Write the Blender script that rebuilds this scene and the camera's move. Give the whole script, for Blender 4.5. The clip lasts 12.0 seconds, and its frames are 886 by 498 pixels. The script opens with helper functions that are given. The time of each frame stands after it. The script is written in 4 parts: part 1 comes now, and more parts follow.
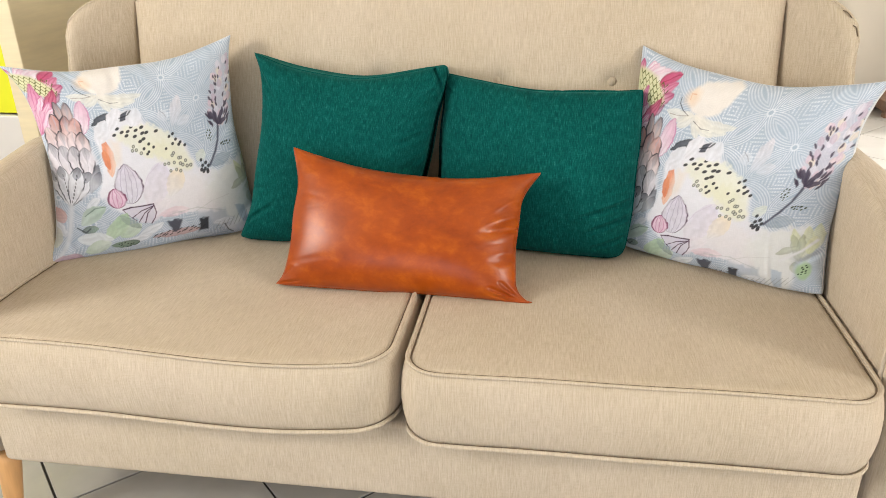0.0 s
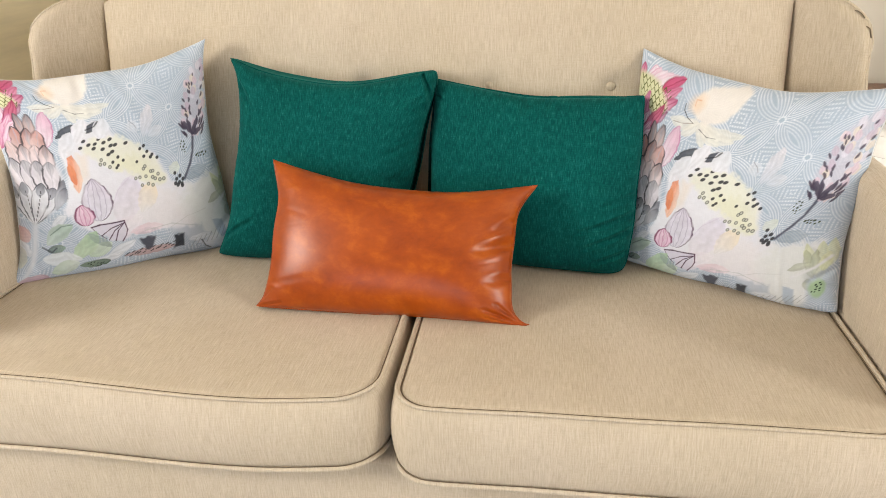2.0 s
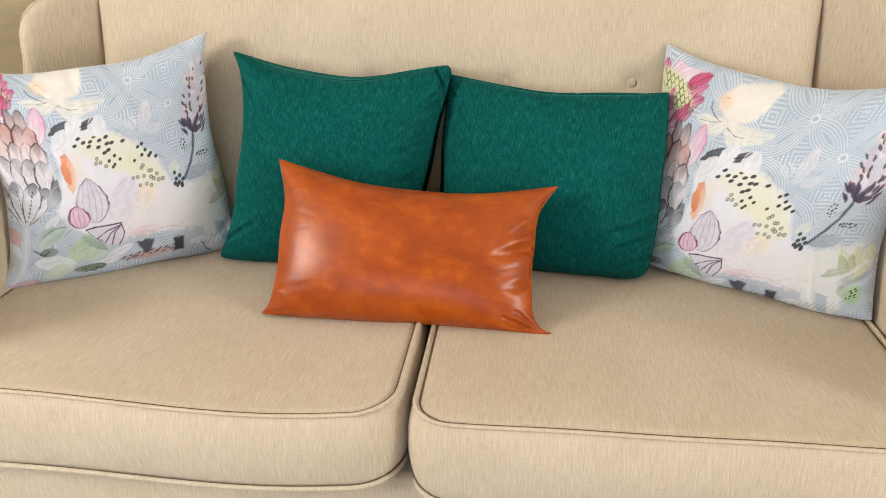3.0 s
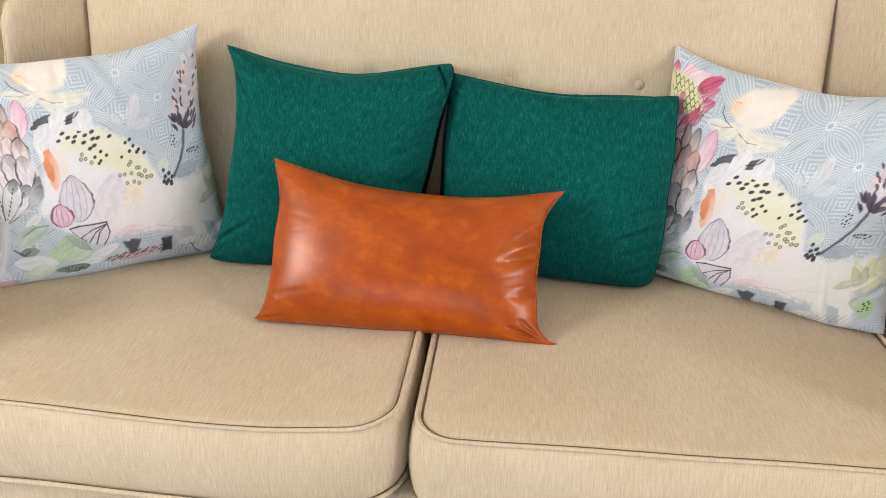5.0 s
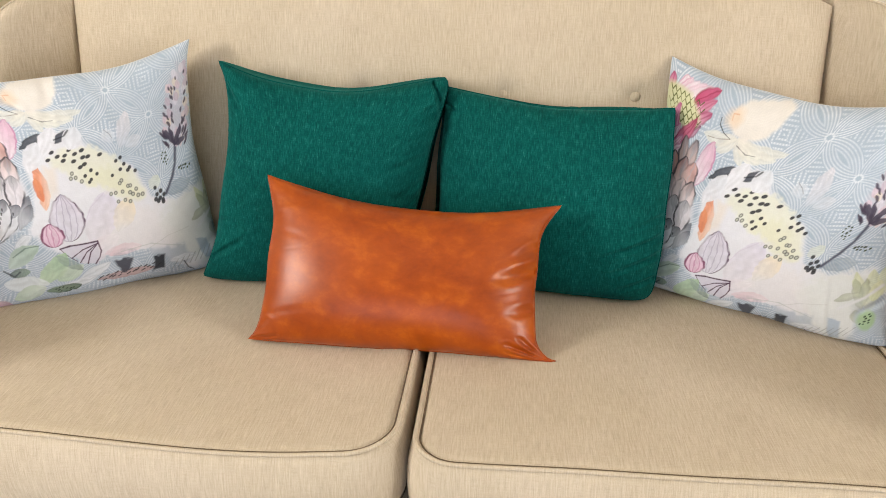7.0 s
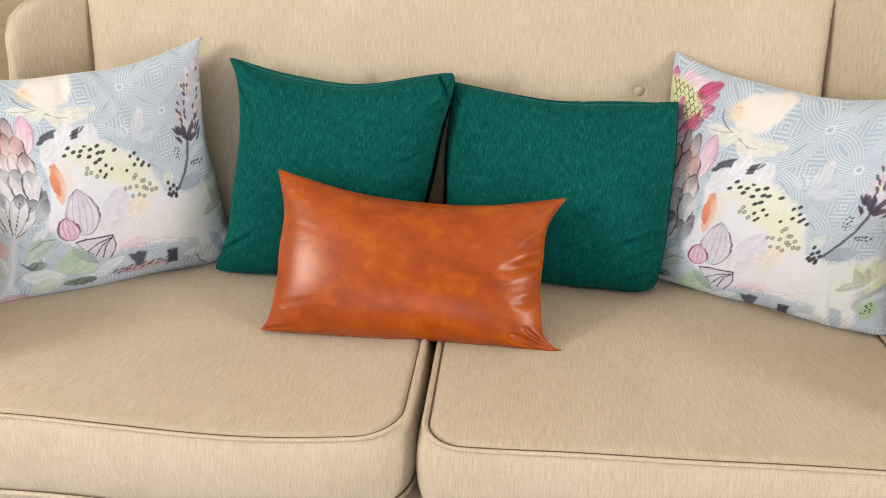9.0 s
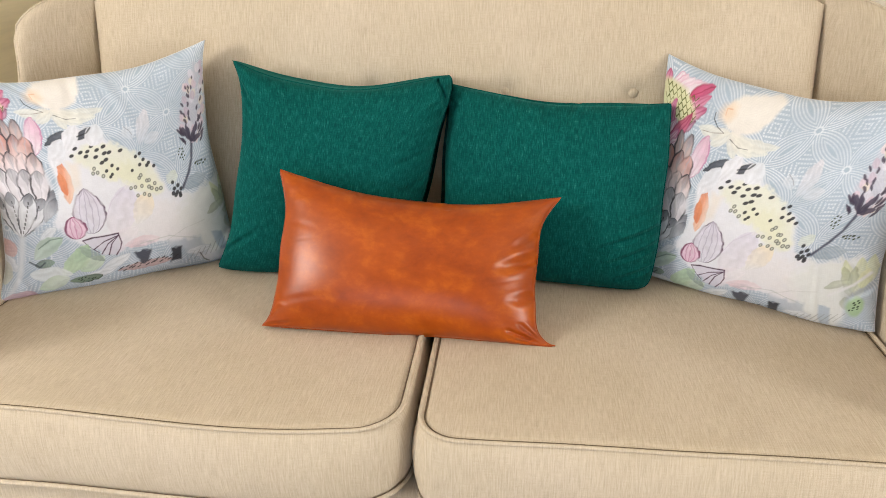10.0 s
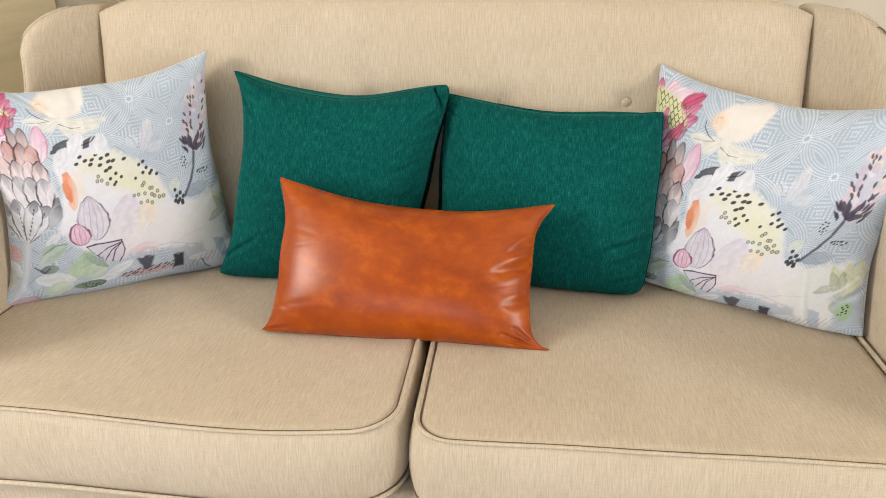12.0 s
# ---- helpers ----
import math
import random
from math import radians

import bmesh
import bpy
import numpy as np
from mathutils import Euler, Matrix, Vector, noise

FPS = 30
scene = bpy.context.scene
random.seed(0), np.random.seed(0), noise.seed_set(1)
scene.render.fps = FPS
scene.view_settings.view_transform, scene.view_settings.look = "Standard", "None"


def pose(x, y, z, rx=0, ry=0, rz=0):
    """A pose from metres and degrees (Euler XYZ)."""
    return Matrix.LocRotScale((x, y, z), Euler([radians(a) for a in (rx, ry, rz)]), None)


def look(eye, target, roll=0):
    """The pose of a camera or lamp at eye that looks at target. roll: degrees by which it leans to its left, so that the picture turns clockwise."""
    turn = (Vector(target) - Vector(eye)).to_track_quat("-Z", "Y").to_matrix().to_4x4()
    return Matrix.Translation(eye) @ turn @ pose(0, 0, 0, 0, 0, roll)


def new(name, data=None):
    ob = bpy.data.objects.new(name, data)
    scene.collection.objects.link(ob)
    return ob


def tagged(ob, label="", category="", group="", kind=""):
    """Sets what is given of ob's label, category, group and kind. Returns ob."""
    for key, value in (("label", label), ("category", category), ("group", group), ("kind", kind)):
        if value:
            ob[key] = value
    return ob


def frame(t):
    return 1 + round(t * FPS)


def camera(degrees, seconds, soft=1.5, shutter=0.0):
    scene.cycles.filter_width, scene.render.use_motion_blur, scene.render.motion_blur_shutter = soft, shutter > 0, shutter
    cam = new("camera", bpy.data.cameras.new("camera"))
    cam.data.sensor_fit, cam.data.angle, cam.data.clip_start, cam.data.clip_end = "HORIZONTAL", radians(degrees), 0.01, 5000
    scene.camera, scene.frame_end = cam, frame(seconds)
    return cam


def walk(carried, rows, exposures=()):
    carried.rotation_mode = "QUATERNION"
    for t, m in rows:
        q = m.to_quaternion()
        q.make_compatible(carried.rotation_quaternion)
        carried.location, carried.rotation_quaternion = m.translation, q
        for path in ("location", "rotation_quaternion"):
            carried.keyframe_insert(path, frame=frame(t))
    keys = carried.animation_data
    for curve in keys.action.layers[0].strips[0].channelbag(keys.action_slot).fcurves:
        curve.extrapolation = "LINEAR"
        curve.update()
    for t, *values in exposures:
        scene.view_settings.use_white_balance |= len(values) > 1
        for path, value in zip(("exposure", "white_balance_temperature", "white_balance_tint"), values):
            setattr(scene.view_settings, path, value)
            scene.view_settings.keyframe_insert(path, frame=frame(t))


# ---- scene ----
cam = camera(60.8, 12.0, soft=0.5)
PATH = [
    (0, (0.036, 0.238, 1.099), (-0.242, 2.045, 0.29), -1.0),
    (0.5, (0.033, 0.249, 1.096), (-0.241, 2.057, 0.284), -1.1),
    (1, (0.031, 0.269, 1.093), (-0.242, 2.075, 0.278), -1.2),
    (1.5, (0.031, 0.3, 1.095), (-0.234, 2.107, 0.279), -1.3),
    (2, (0.019, 0.334, 1.101), (-0.23, 2.141, 0.279), -1.2),
    (2.5, (-0.001, 0.363, 1.092), (-0.238, 2.17, 0.27), -1.1),
    (3, (-0.033, 0.392, 1.083), (-0.255, 2.2, 0.258), -0.8),
    (5, (-0.07, 0.437, 1.075), (-0.245, 2.248, 0.244), 0.6),
    (5.5, (-0.074, 0.443, 1.084), (-0.243, 2.255, 0.254), 0.6),
    (6, (-0.077, 0.449, 1.087), (-0.241, 2.262, 0.258), 0.5),
    (6.5, (-0.075, 0.454, 1.089), (-0.236, 2.269, 0.264), 0.3),
    (7, (-0.074, 0.459, 1.087), (-0.237, 2.276, 0.265), 0.1),
    (9, (-0.073, 0.432, 1.086), (-0.253, 2.246, 0.263), -0.3),
    (9.5, (-0.067, 0.42, 1.091), (-0.252, 2.233, 0.267), -0.3),
    (10, (-0.058, 0.404, 1.092), (-0.25, 2.219, 0.274), -0.4),
    (10.5, (-0.052, 0.395, 1.095), (-0.247, 2.21, 0.279), -0.4),
    (11, (-0.049, 0.39, 1.096), (-0.244, 2.208, 0.286), -0.5),
    (11.5, (-0.047, 0.384, 1.099), (-0.244, 2.205, 0.295), -0.5),
    (12, (-0.046, 0.38, 1.1), (-0.244, 2.203, 0.3), -0.5),
]
walk(cam, [(t, look(eye, target, roll)) for t, eye, target, roll in PATH])

# ---- build ----
# World and light: daylight through a window on the west and a glazed door on the east; a weak fill lamp is added on
# the south
XC = -0.213            # middle of the sofa
WEST, EAST, SOUTH, NORTH, HIGH = -2.8, 2.6, -1.2, 2.5, 2.65
CORNER, FAR = 0.80, 5.4            # the wall behind the sofa ends; the room runs on beside it
W_WIN = (-0.65, 0.45, 1.10, 2.30)     # y0, y1, z0, z1
E_WIN = (-0.60, 0.40, 0.0, 2.1)
E_DOOR = (3.0, 4.5, 0.0, 2.1)
# unseen opening, added to go with the south fill lamp
S_FILL_WIN = (-1.7, 1.1, 0.20, 1.75)      # x0, x1, z0, z1

world = bpy.data.worlds.new("daylight")
scene.world = world
world.use_nodes = True
wn = world.node_tree.nodes
sky = wn.new("ShaderNodeTexSky")
sky.sky_type, sky.sun_disc, sky.sun_elevation, sky.sun_rotation = 'NISHITA', False, radians(50), radians(90)
world.node_tree.links.new(sky.outputs[0], wn["Background"].inputs[0])
wn["Background"].inputs[1].default_value = 0.12


def window_light(name, centre, facing, size, watts, colour):
    data = bpy.data.lights.new(name, 'AREA')
    data.shape, data.size, data.size_y, data.energy, data.color = 'RECTANGLE', size[0], size[1], watts, colour
    ob = new(name, data)
    ob.matrix_world = look(centre, [c + f for c, f in zip(centre, facing)])
    return ob


window_light("west_daylight", (WEST + 0.02, -0.10, 1.70), (1, 0.15, -0.15), (0.95, 1.05), 84, (1.0, 0.955, 0.875))
window_light("east_daylight", (EAST - 0.02, -0.10, 1.30), (-1, 0.15, -0.05), (0.80, 1.5), 66, (1.0, 0.955, 0.875))
# added cool fill for the seat fronts, no known source
window_light("south_fill", (-0.5, SOUTH + 0.02, 0.72), (0, 1, 0), (2.3, 0.95), 14, (0.68, 0.80, 1.0))
window_light("far_daylight", (EAST - 0.02, 3.75, 1.10), (-1, 0, 0.1), (1.4, 1.9), 60, (1.0, 0.97, 0.93))
sun_data = bpy.data.lights.new("sun", 'SUN')
sun_data.energy, sun_data.angle, sun_data.color = 3.0, radians(0.5), (1.0, 0.97, 0.92)
new("sun", sun_data).matrix_world = look((4, 3, 5), (4 - math.cos(radians(50)), 3, 5 - math.sin(radians(50))))
scene.view_settings.exposure = 0.03


# ---- materials ----
class Mat:
    """A node material with a principled shader and a few short helpers."""

    def __init__(self, name, colour=(0.5, 0.5, 0.5), rough=0.6, **more):
        self.m = bpy.data.materials.new(name)
        self.m.use_nodes = True
        self.t = self.m.node_tree
        self.p = self.t.nodes["Principled BSDF"]
        self.p.inputs["Base Color"].default_value = (*colour, 1)
        self.p.inputs["Roughness"].default_value = rough
        for key, value in more.items():
            self.p.inputs[key.replace("_", " ")].default_value = value

    def node(self, kind, **values):
        n = self.t.nodes.new(kind)
        for key, value in values.items():
            n.inputs[key.replace("_", " ")].default_value = value
        return n

    def link(self, a, b):
        self.t.links.new(a, b)
        return b

    def coords(self, scale, source="UV", turn=0):
        c = self.node("ShaderNodeTexCoord")
        m = self.node("ShaderNodeMapping")
        m.inputs["Scale"].default_value = scale
        m.inputs["Rotation"].default_value = (0, 0, radians(turn))
        self.link(c.outputs[source], m.inputs["Vector"])
        return m.outputs[0]

    def noise(self, scale, size=1.0, detail=3.0, rough=0.55, source="UV", turn=0, distort=0.0):
        n = self.node("ShaderNodeTexNoise", Scale=size, Detail=detail, Roughness=rough, Distortion=distort)
        self.link(self.coords(scale, source, turn), n.inputs["Vector"])
        return n.outputs["Fac"]

    def ramp(self, fac, *stops):
        r = self.node("ShaderNodeValToRGB")
        e = r.color_ramp.elements
        while len(e) < len(stops):
            e.new(0.5)
        for el, (pos, col) in zip(e, stops):
            el.position, el.color = pos, (*col, 1) if len(col) == 3 else col
        self.link(fac, r.inputs[0])
        return r.outputs[0]

    def mix(self, a, b, fac=0.5, how='MIX'):
        n = self.t.nodes.new("ShaderNodeMix")
        n.data_type, n.blend_type = 'RGBA', how
        for value, socket in ((fac, n.inputs[0]), (a, n.inputs[6]), (b, n.inputs[7])):
            if isinstance(value, (int, float)):
                socket.default_value = value
            elif isinstance(value, tuple):
                socket.default_value = (*value, 1)
            else:
                self.link(value, socket)
        return n.outputs[2]

    def maths(self, how, a, b=0.0):
        n = self.t.nodes.new("ShaderNodeMath")
        n.operation = how
        for value, socket in ((a, n.inputs[0]), (b, n.inputs[1])):
            if isinstance(value, (int, float)):
                socket.default_value = value
            else:
                self.link(value, socket)
        return n.outputs[0]

    def colour(self, out):
        self.link(out, self.p.inputs["Base Color"])

    def bump(self, height, strength, distance):
        b = self.node("ShaderNodeBump", Strength=strength, Distance=distance)
        self.link(height, b.inputs["Height"])
        self.link(b.outputs[0], self.p.inputs["Normal"])


def weave(mat, warp, weft, thread=0.0012):
    """Slubby threads: long thin noise along both ways of the cloth. Returns the two heights and their mix."""
    a = mat.noise((1 / thread, 0.06 / thread, 1), 1.0, 2.0, 0.6)
    b = mat.noise((0.06 / thread, 1 / thread, 1), 1.0, 2.0, 0.6)
    return a, b, mat.maths('ADD', mat.maths('MULTIPLY', a, warp), mat.maths('MULTIPLY', b, weft))


def linen_material(name, dark, mid, light):
    """Beige slub cloth: threads both ways, with thicker pale ones here and there."""
    m = Mat(name, mid, 0.9, Sheen_Weight=0.04, Sheen_Roughness=0.5, Specular_IOR_Level=0.2)
    warp = m.noise((540, 38, 1), 1.0, 2.0, 0.6)
    weft = m.noise((55, 560, 1), 1.0, 2.0, 0.6)
    slub = m.noise((360, 18, 1), 1.0, 1.0, 0.5)
    fine = m.noise((800, 800, 1), 1.0, 1.0)
    patch = m.noise((4, 4, 1), 1.0, 3.0)
    wear = m.noise((13, 11, 1), 1.0, 4.0, 0.6)
    both = m.maths('ADD', m.maths('ADD', m.maths('MULTIPLY', warp, 0.50), m.maths('MULTIPLY', weft, 0.22)), m.maths('MULTIPLY', fine, 0.28))
    thick = m.ramp(slub, (0.56, (0, 0, 0)), (0.74, (1, 1, 1)))
    tone = m.ramp(both, (0.30, dark), (0.5, mid), (0.70, light))
    tone = m.mix(tone, light, m.maths('MULTIPLY', thick, 0.45))
    worn = m.mix(tone, m.ramp(patch, (0.35, (0.93, 0.925, 0.89)), (0.65, (1, 1, 1))), 0.9, 'MULTIPLY')
    m.colour(m.mix(worn, m.ramp(wear, (0.32, (0.92, 0.91, 0.895)), (0.55, (1, 1, 1))), 0.6, 'MULTIPLY'))
    m.bump(m.maths('ADD', both, m.maths('MULTIPLY', thick, 0.35)), 0.45, 0.0011)
    return m.m


SOFA = linen_material("beige_linen", (0.420, 0.344, 0.256), (0.538, 0.451, 0.350), (0.650, 0.565, 0.455))
# dark thread of the seams; also colours the shade in the wing folds
SEAM_AND_FOLD = linen_material("seam_thread_and_fold_shade", (0.09, 0.064, 0.04), (0.15, 0.11, 0.072), (0.24, 0.18, 0.125))


def green_material():
    """Napped cloth with upright slubs and rubbed paler patches."""
    m = Mat("green_slub_cloth", (0.01, 0.12, 0.1), 0.9, Sheen_Weight=0.24, Sheen_Roughness=0.30, Specular_IOR_Level=0.08)
    m.p.inputs["Sheen Tint"].default_value = (0.10, 0.62, 0.56, 1)
    long = m.noise((560, 70, 1), 1.0, 2.0, 0.6)
    short = m.noise((90, 560, 1), 1.0, 2.0, 0.6)
    rubbed = m.noise((95, 50, 1), 1.0, 4.0, 0.7)
    patch = m.noise((8, 8, 1), 1.0, 4.0)
    both = m.maths('ADD', m.maths('ADD', m.maths('MULTIPLY', long, 0.48), m.maths('MULTIPLY', short, 0.20)), m.maths('MULTIPLY', rubbed, 0.32))
    tone = m.ramp(both, (0.36, (0.0008, 0.050, 0.045)), (0.50, (0.0014, 0.077, 0.069)), (0.60, (0.007, 0.117, 0.101)), (0.70, (0.035, 0.215, 0.178)))
    m.colour(m.mix(tone, m.ramp(patch, (0.3, (0.7, 0.75, 0.75)), (0.7, (1, 1, 1))), 0.6, 'MULTIPLY'))
    m.bump(both, 0.4, 0.0014)
    return m.m


def leather_material():
    m = Mat("tan_leather", (0.42, 0.1, 0.02), 0.36, Specular_IOR_Level=0.40)
    cloud = m.noise((20, 26, 1), 1.0, 6.0, 0.66, distort=0.2)
    big = m.noise((5.5, 5.5, 1), 1.0, 2.0)
    pores = m.noise((700, 700, 1), 1.0, 2.0)
    crease = m.noise((55, 55, 1), 1.0, 4.0, 0.65)
    tone = m.ramp(cloud, (0.34, (0.24, 0.033, 0.0006)), (0.52, (0.35, 0.057, 0.0008)), (0.68, (0.51, 0.112, 0.002)))
    m.colour(m.mix(tone, m.ramp(big, (0.3, (0.20, 0.028, 0.0006)), (0.7, (0.41, 0.080, 0.0016))), 0.4))
    m.link(m.maths('ADD', m.maths('MULTIPLY', cloud, 0.10), 0.29), m.p.inputs["Roughness"])
    m.bump(m.maths('ADD', m.maths('MULTIPLY', pores, 0.25), crease), 0.12, 0.0012)
    return m.m


def plain_material(name, colour, rough, grain=(6, 6, 6), spread=0.06, source="Object", **more):
    m = Mat(name, colour, rough, **more)
    n = m.noise(grain, 1.0, 4.0, 0.6, source)
    lo, hi = (tuple(min(1, c * k) for c in colour) for k in (1 - spread, 1 + spread))
    m.colour(m.ramp(n, (0.3, lo), (0.7, hi)))
    m.bump(m.noise(tuple(g * 30 for g in grain), 1.0, 3.0, 0.6, source), 0.15, 0.001)
    return m.m


def print_material():
    m = Mat("floral_cotton", (0.8, 0.8, 0.8), 0.85, Sheen_Weight=0.08)
    at = m.t.nodes.new("ShaderNodeAttribute")
    at.attribute_name = "print"
    a, b, both = weave(m, 0.5, 0.5, 0.0009)
    m.colour(m.mix(at.outputs["Color"], m.ramp(both, (0.3, (0.70, 0.70, 0.70)), (0.6, (0.87, 0.87, 0.87))), 0.5, 'MULTIPLY'))
    m.bump(both, 0.25, 0.0007)
    return m.m


GREEN, LEATHER, PRINT = green_material(), leather_material(), print_material()
BACKCLOTH = plain_material("plain_cotton", (0.62, 0.64, 0.66), 0.9, (30, 30, 30))
WALL = plain_material("cream_wall_paint", (0.56, 0.51, 0.43), 0.75, (2, 2, 2), 0.03)
# darker tone chosen to weaken bounce and reflections from the unseen south wall
DIM_TAN = plain_material("unseen_wall_dim_tan", (0.27, 0.22, 0.165), 0.75, (2, 2, 2), 0.03)
CEIL = plain_material("white_ceiling_paint", (0.70, 0.67, 0.62), 0.85, (2, 2, 2), 0.02)
TILE = plain_material("grey_floor_tile", (0.41, 0.395, 0.37), 0.3, (5, 5, 5), 0.10)
GROUT = plain_material("dark_grout", (0.05, 0.047, 0.044), 0.9, (60, 60, 60), 0.2)
WOOD = plain_material("honey_beech", (0.55, 0.30, 0.12), 0.42, (40, 40, 3), 0.22)
CREAM = plain_material("cream_frame_wood", (0.80, 0.70, 0.48), 0.5, (4, 4, 40), 0.08)
YELLOW = plain_material("yellow_green_board", (0.78, 0.80, 0.01), 0.5, (5, 5, 5), 0.05)
WHITE = plain_material("white_lacquer", (0.72, 0.70, 0.69), 0.3, (5, 5, 5), 0.03)
DARKLINE = plain_material("dark_inlay", (0.10, 0.085, 0.08), 0.5, (40, 40, 40), 0.2)
BROWN = plain_material("brown_ceramic", (0.16, 0.08, 0.045), 0.4, (30, 30, 30), 0.2)
FRAME = plain_material("white_window_frame", (0.8, 0.8, 0.78), 0.4, (5, 5, 5), 0.03)
_g = Mat("window_glass", (1, 1, 1), 0.02, Transmission_Weight=1.0, IOR=1.45)
GLASS = _g.m


# ---- mesh helpers ----
def base_of(name, at, **tags):
    ob = new(name)
    ob.empty_display_size = 0.1
    ob.matrix_world = Matrix.Translation(at)
    return tagged(ob, **tags)


def world_of(ob):
    m = ob.matrix_basis.copy()
    while ob.parent is not None:
        m = ob.parent.matrix_basis @ ob.matrix_parent_inverse @ m
        ob = ob.parent
    return m


def link(name, me, material, parent=None, label=""):
    me.materials.append(material)
    ob = new(name, me)
    if parent:
        ob.parent = parent
        ob.matrix_parent_inverse = world_of(parent).inverted()
    return tagged(ob, label=label)


def box_uv(me):
    """Cloth coordinates in metres, by the way each face looks."""
    uv = me.uv_layers.new(name="cloth").data if not me.uv_layers else me.uv_layers[0].data
    for p in me.polygons:
        n = p.normal
        ax, ay, az = abs(n.x), abs(n.y), abs(n.z)
        for li in p.loop_indices:
            c = me.vertices[me.loops[li].vertex_index].co
            uv[li].uv = (c.y, c.z) if ax > max(ay, az) * 1.2 else ((c.x, c.y) if az > ay else (c.x, c.z))


def mesh_from(name, verts, faces, smooth=True, uv=True):
    me = bpy.data.meshes.new(name)
    me.from_pydata([tuple(v) for v in verts], [], faces)
    me.validate()
    bm = bmesh.new()
    bm.from_mesh(me)
    bmesh.ops.recalc_face_normals(bm, faces=bm.faces)
    bm.to_mesh(me)
    bm.free()
    if smooth:
        me.polygons.foreach_set("use_smooth", [True] * len(me.polygons))
    me.update()
    if uv:
        box_uv(me)
    return me


def part(name, bm, material, parent=None, label="", smooth=False):
    me = bpy.data.meshes.new(name)
    bmesh.ops.recalc_face_normals(bm, faces=bm.faces)
    bm.to_mesh(me)
    bm.free()
    if smooth:
        me.polygons.foreach_set("use_smooth", [True] * len(me.polygons))
    box_uv(me)
    return link(name, me, material, parent, label)


def block(a, b, bevel=0.0, segments=2):
    bm = bmesh.new()
    mid, size = [(i + j) / 2 for i, j in zip(a, b)], [j - i for i, j in zip(a, b)]
    bmesh.ops.create_cube(bm, size=1, matrix=Matrix.LocRotScale(mid, None, size))
    if bevel:
        bmesh.ops.bevel(bm, geom=bm.edges[:], offset=bevel, segments=segments, profile=0.5, affect='EDGES')
    return bm


def loft(name, rings, cap=True, closed=True):
    """Rings of equal length, joined one to the next."""
    n = len(rings[0])
    verts = [p for r in rings for p in r]
    faces = []
    for i in range(len(rings) - 1):
        for j in range(n if closed else n - 1):
            k = (j + 1) % n
            faces.append((i * n + j, i * n + k, (i + 1) * n + k, (i + 1) * n + j))
    if cap:
        faces.append(tuple(range(n)))
        faces.append(tuple(range((len(rings) - 1) * n, len(rings) * n)))
    return mesh_from(name, verts, faces)


def tube(name, points, radius, closed=False, sides=8):
    """A cord along points."""
    pts = [Vector(p) for p in points]
    n = len(pts)
    rings = []
    up = Vector((0.13, 0.31, 0.94)).normalized()
    for i, p in enumerate(pts):
        a = pts[(i - 1) % n] if closed or i else p
        b = pts[(i + 1) % n] if closed or i < n - 1 else p
        d = (b - a).normalized()
        s = d.cross(up).normalized()
        w = s.cross(d)
        rings.append([p + radius * (math.cos(q) * s + math.sin(q) * w) for q in (2 * math.pi * k / sides for k in range(sides))])
    if closed:
        rings.append(rings[0])
    return loft(name, rings, cap=not closed)


def rounded_outline(x0, x1, y0, y1, r_front, r_back, step=0.012):
    """A rounded rectangle in plan, anticlockwise, evenly stepped; the front is at y0."""
    pts = []
    for cx, cy, r, a0 in ((x1 - r_front, y0 + r_front, r_front, -90), (x1 - r_back, y1 - r_back, r_back, 0),
                          (x0 + r_back, y1 - r_back, r_back, 90), (x0 + r_front, y0 + r_front, r_front, 180)):
        for k in range(13):
            a = radians(a0 + 90 * k / 12)
            pts.append(Vector((cx + r * math.cos(a), cy + r * math.sin(a))))
    out = []
    for i, p in enumerate(pts):
        q = pts[(i + 1) % len(pts)]
        n = max(1, round((q - p).length / step))
        out += [p.lerp(q, k / n) for k in range(n)]
    return out


# ---- room ----
def wall(name, axis, at, thick, span, holes, label, paint=None):
    """A wall across axis at its inner face, with openings (a0, a1, z0, z1) through it."""
    bm = bmesh.new()
    def piece(s0, s1, h0, h1):
        if s1 - s0 < 0.01 or h1 - h0 < 0.01:
            return
        lo, hi = sorted((at, at + thick))
        a, b = ((lo, s0, h0), (hi, s1, h1)) if axis == 'x' else ((s0, lo, h0), (s1, hi, h1))
        mid, size = [(i + j) / 2 for i, j in zip(a, b)], [j - i for i, j in zip(a, b)]
        bmesh.ops.create_cube(bm, size=1, matrix=Matrix.LocRotScale(mid, None, size))
    at_s = span[0]
    for a0, a1, z0, z1 in holes:
        piece(at_s, a0, 0, HIGH)
        piece(a0, a1, 0, z0)
        piece(a0, a1, z1, HIGH)
        at_s = a1
    piece(at_s, span[1], 0, HIGH)
    return tagged(part(name, bm, paint or WALL), label, "wall", kind="structure")


wall("wall_west", 'x', WEST, -0.2, (SOUTH, NORTH), [W_WIN], "cream painted wall with a window")
wall("wall_east", 'x', EAST, 0.2, (SOUTH, FAR), [E_WIN, E_DOOR], "cream painted wall with glazed doors")
# out of view; its dark tone keeps pale reflections off the leather
wall("wall_south", 'y', SOUTH, -0.2, (WEST - 0.2, EAST + 0.2), [S_FILL_WIN], "unseen wall, tan to dim reflections, with an added wide window", DIM_TAN)
wall("wall_north", 'y', NORTH, 0.2, (WEST - 0.2, CORNER), [], "plain cream painted wall behind the sofa")
wall("wall_passage", 'x', CORNER, -0.2, (NORTH + 0.2, FAR), [], "plain cream painted wall beyond the corner")
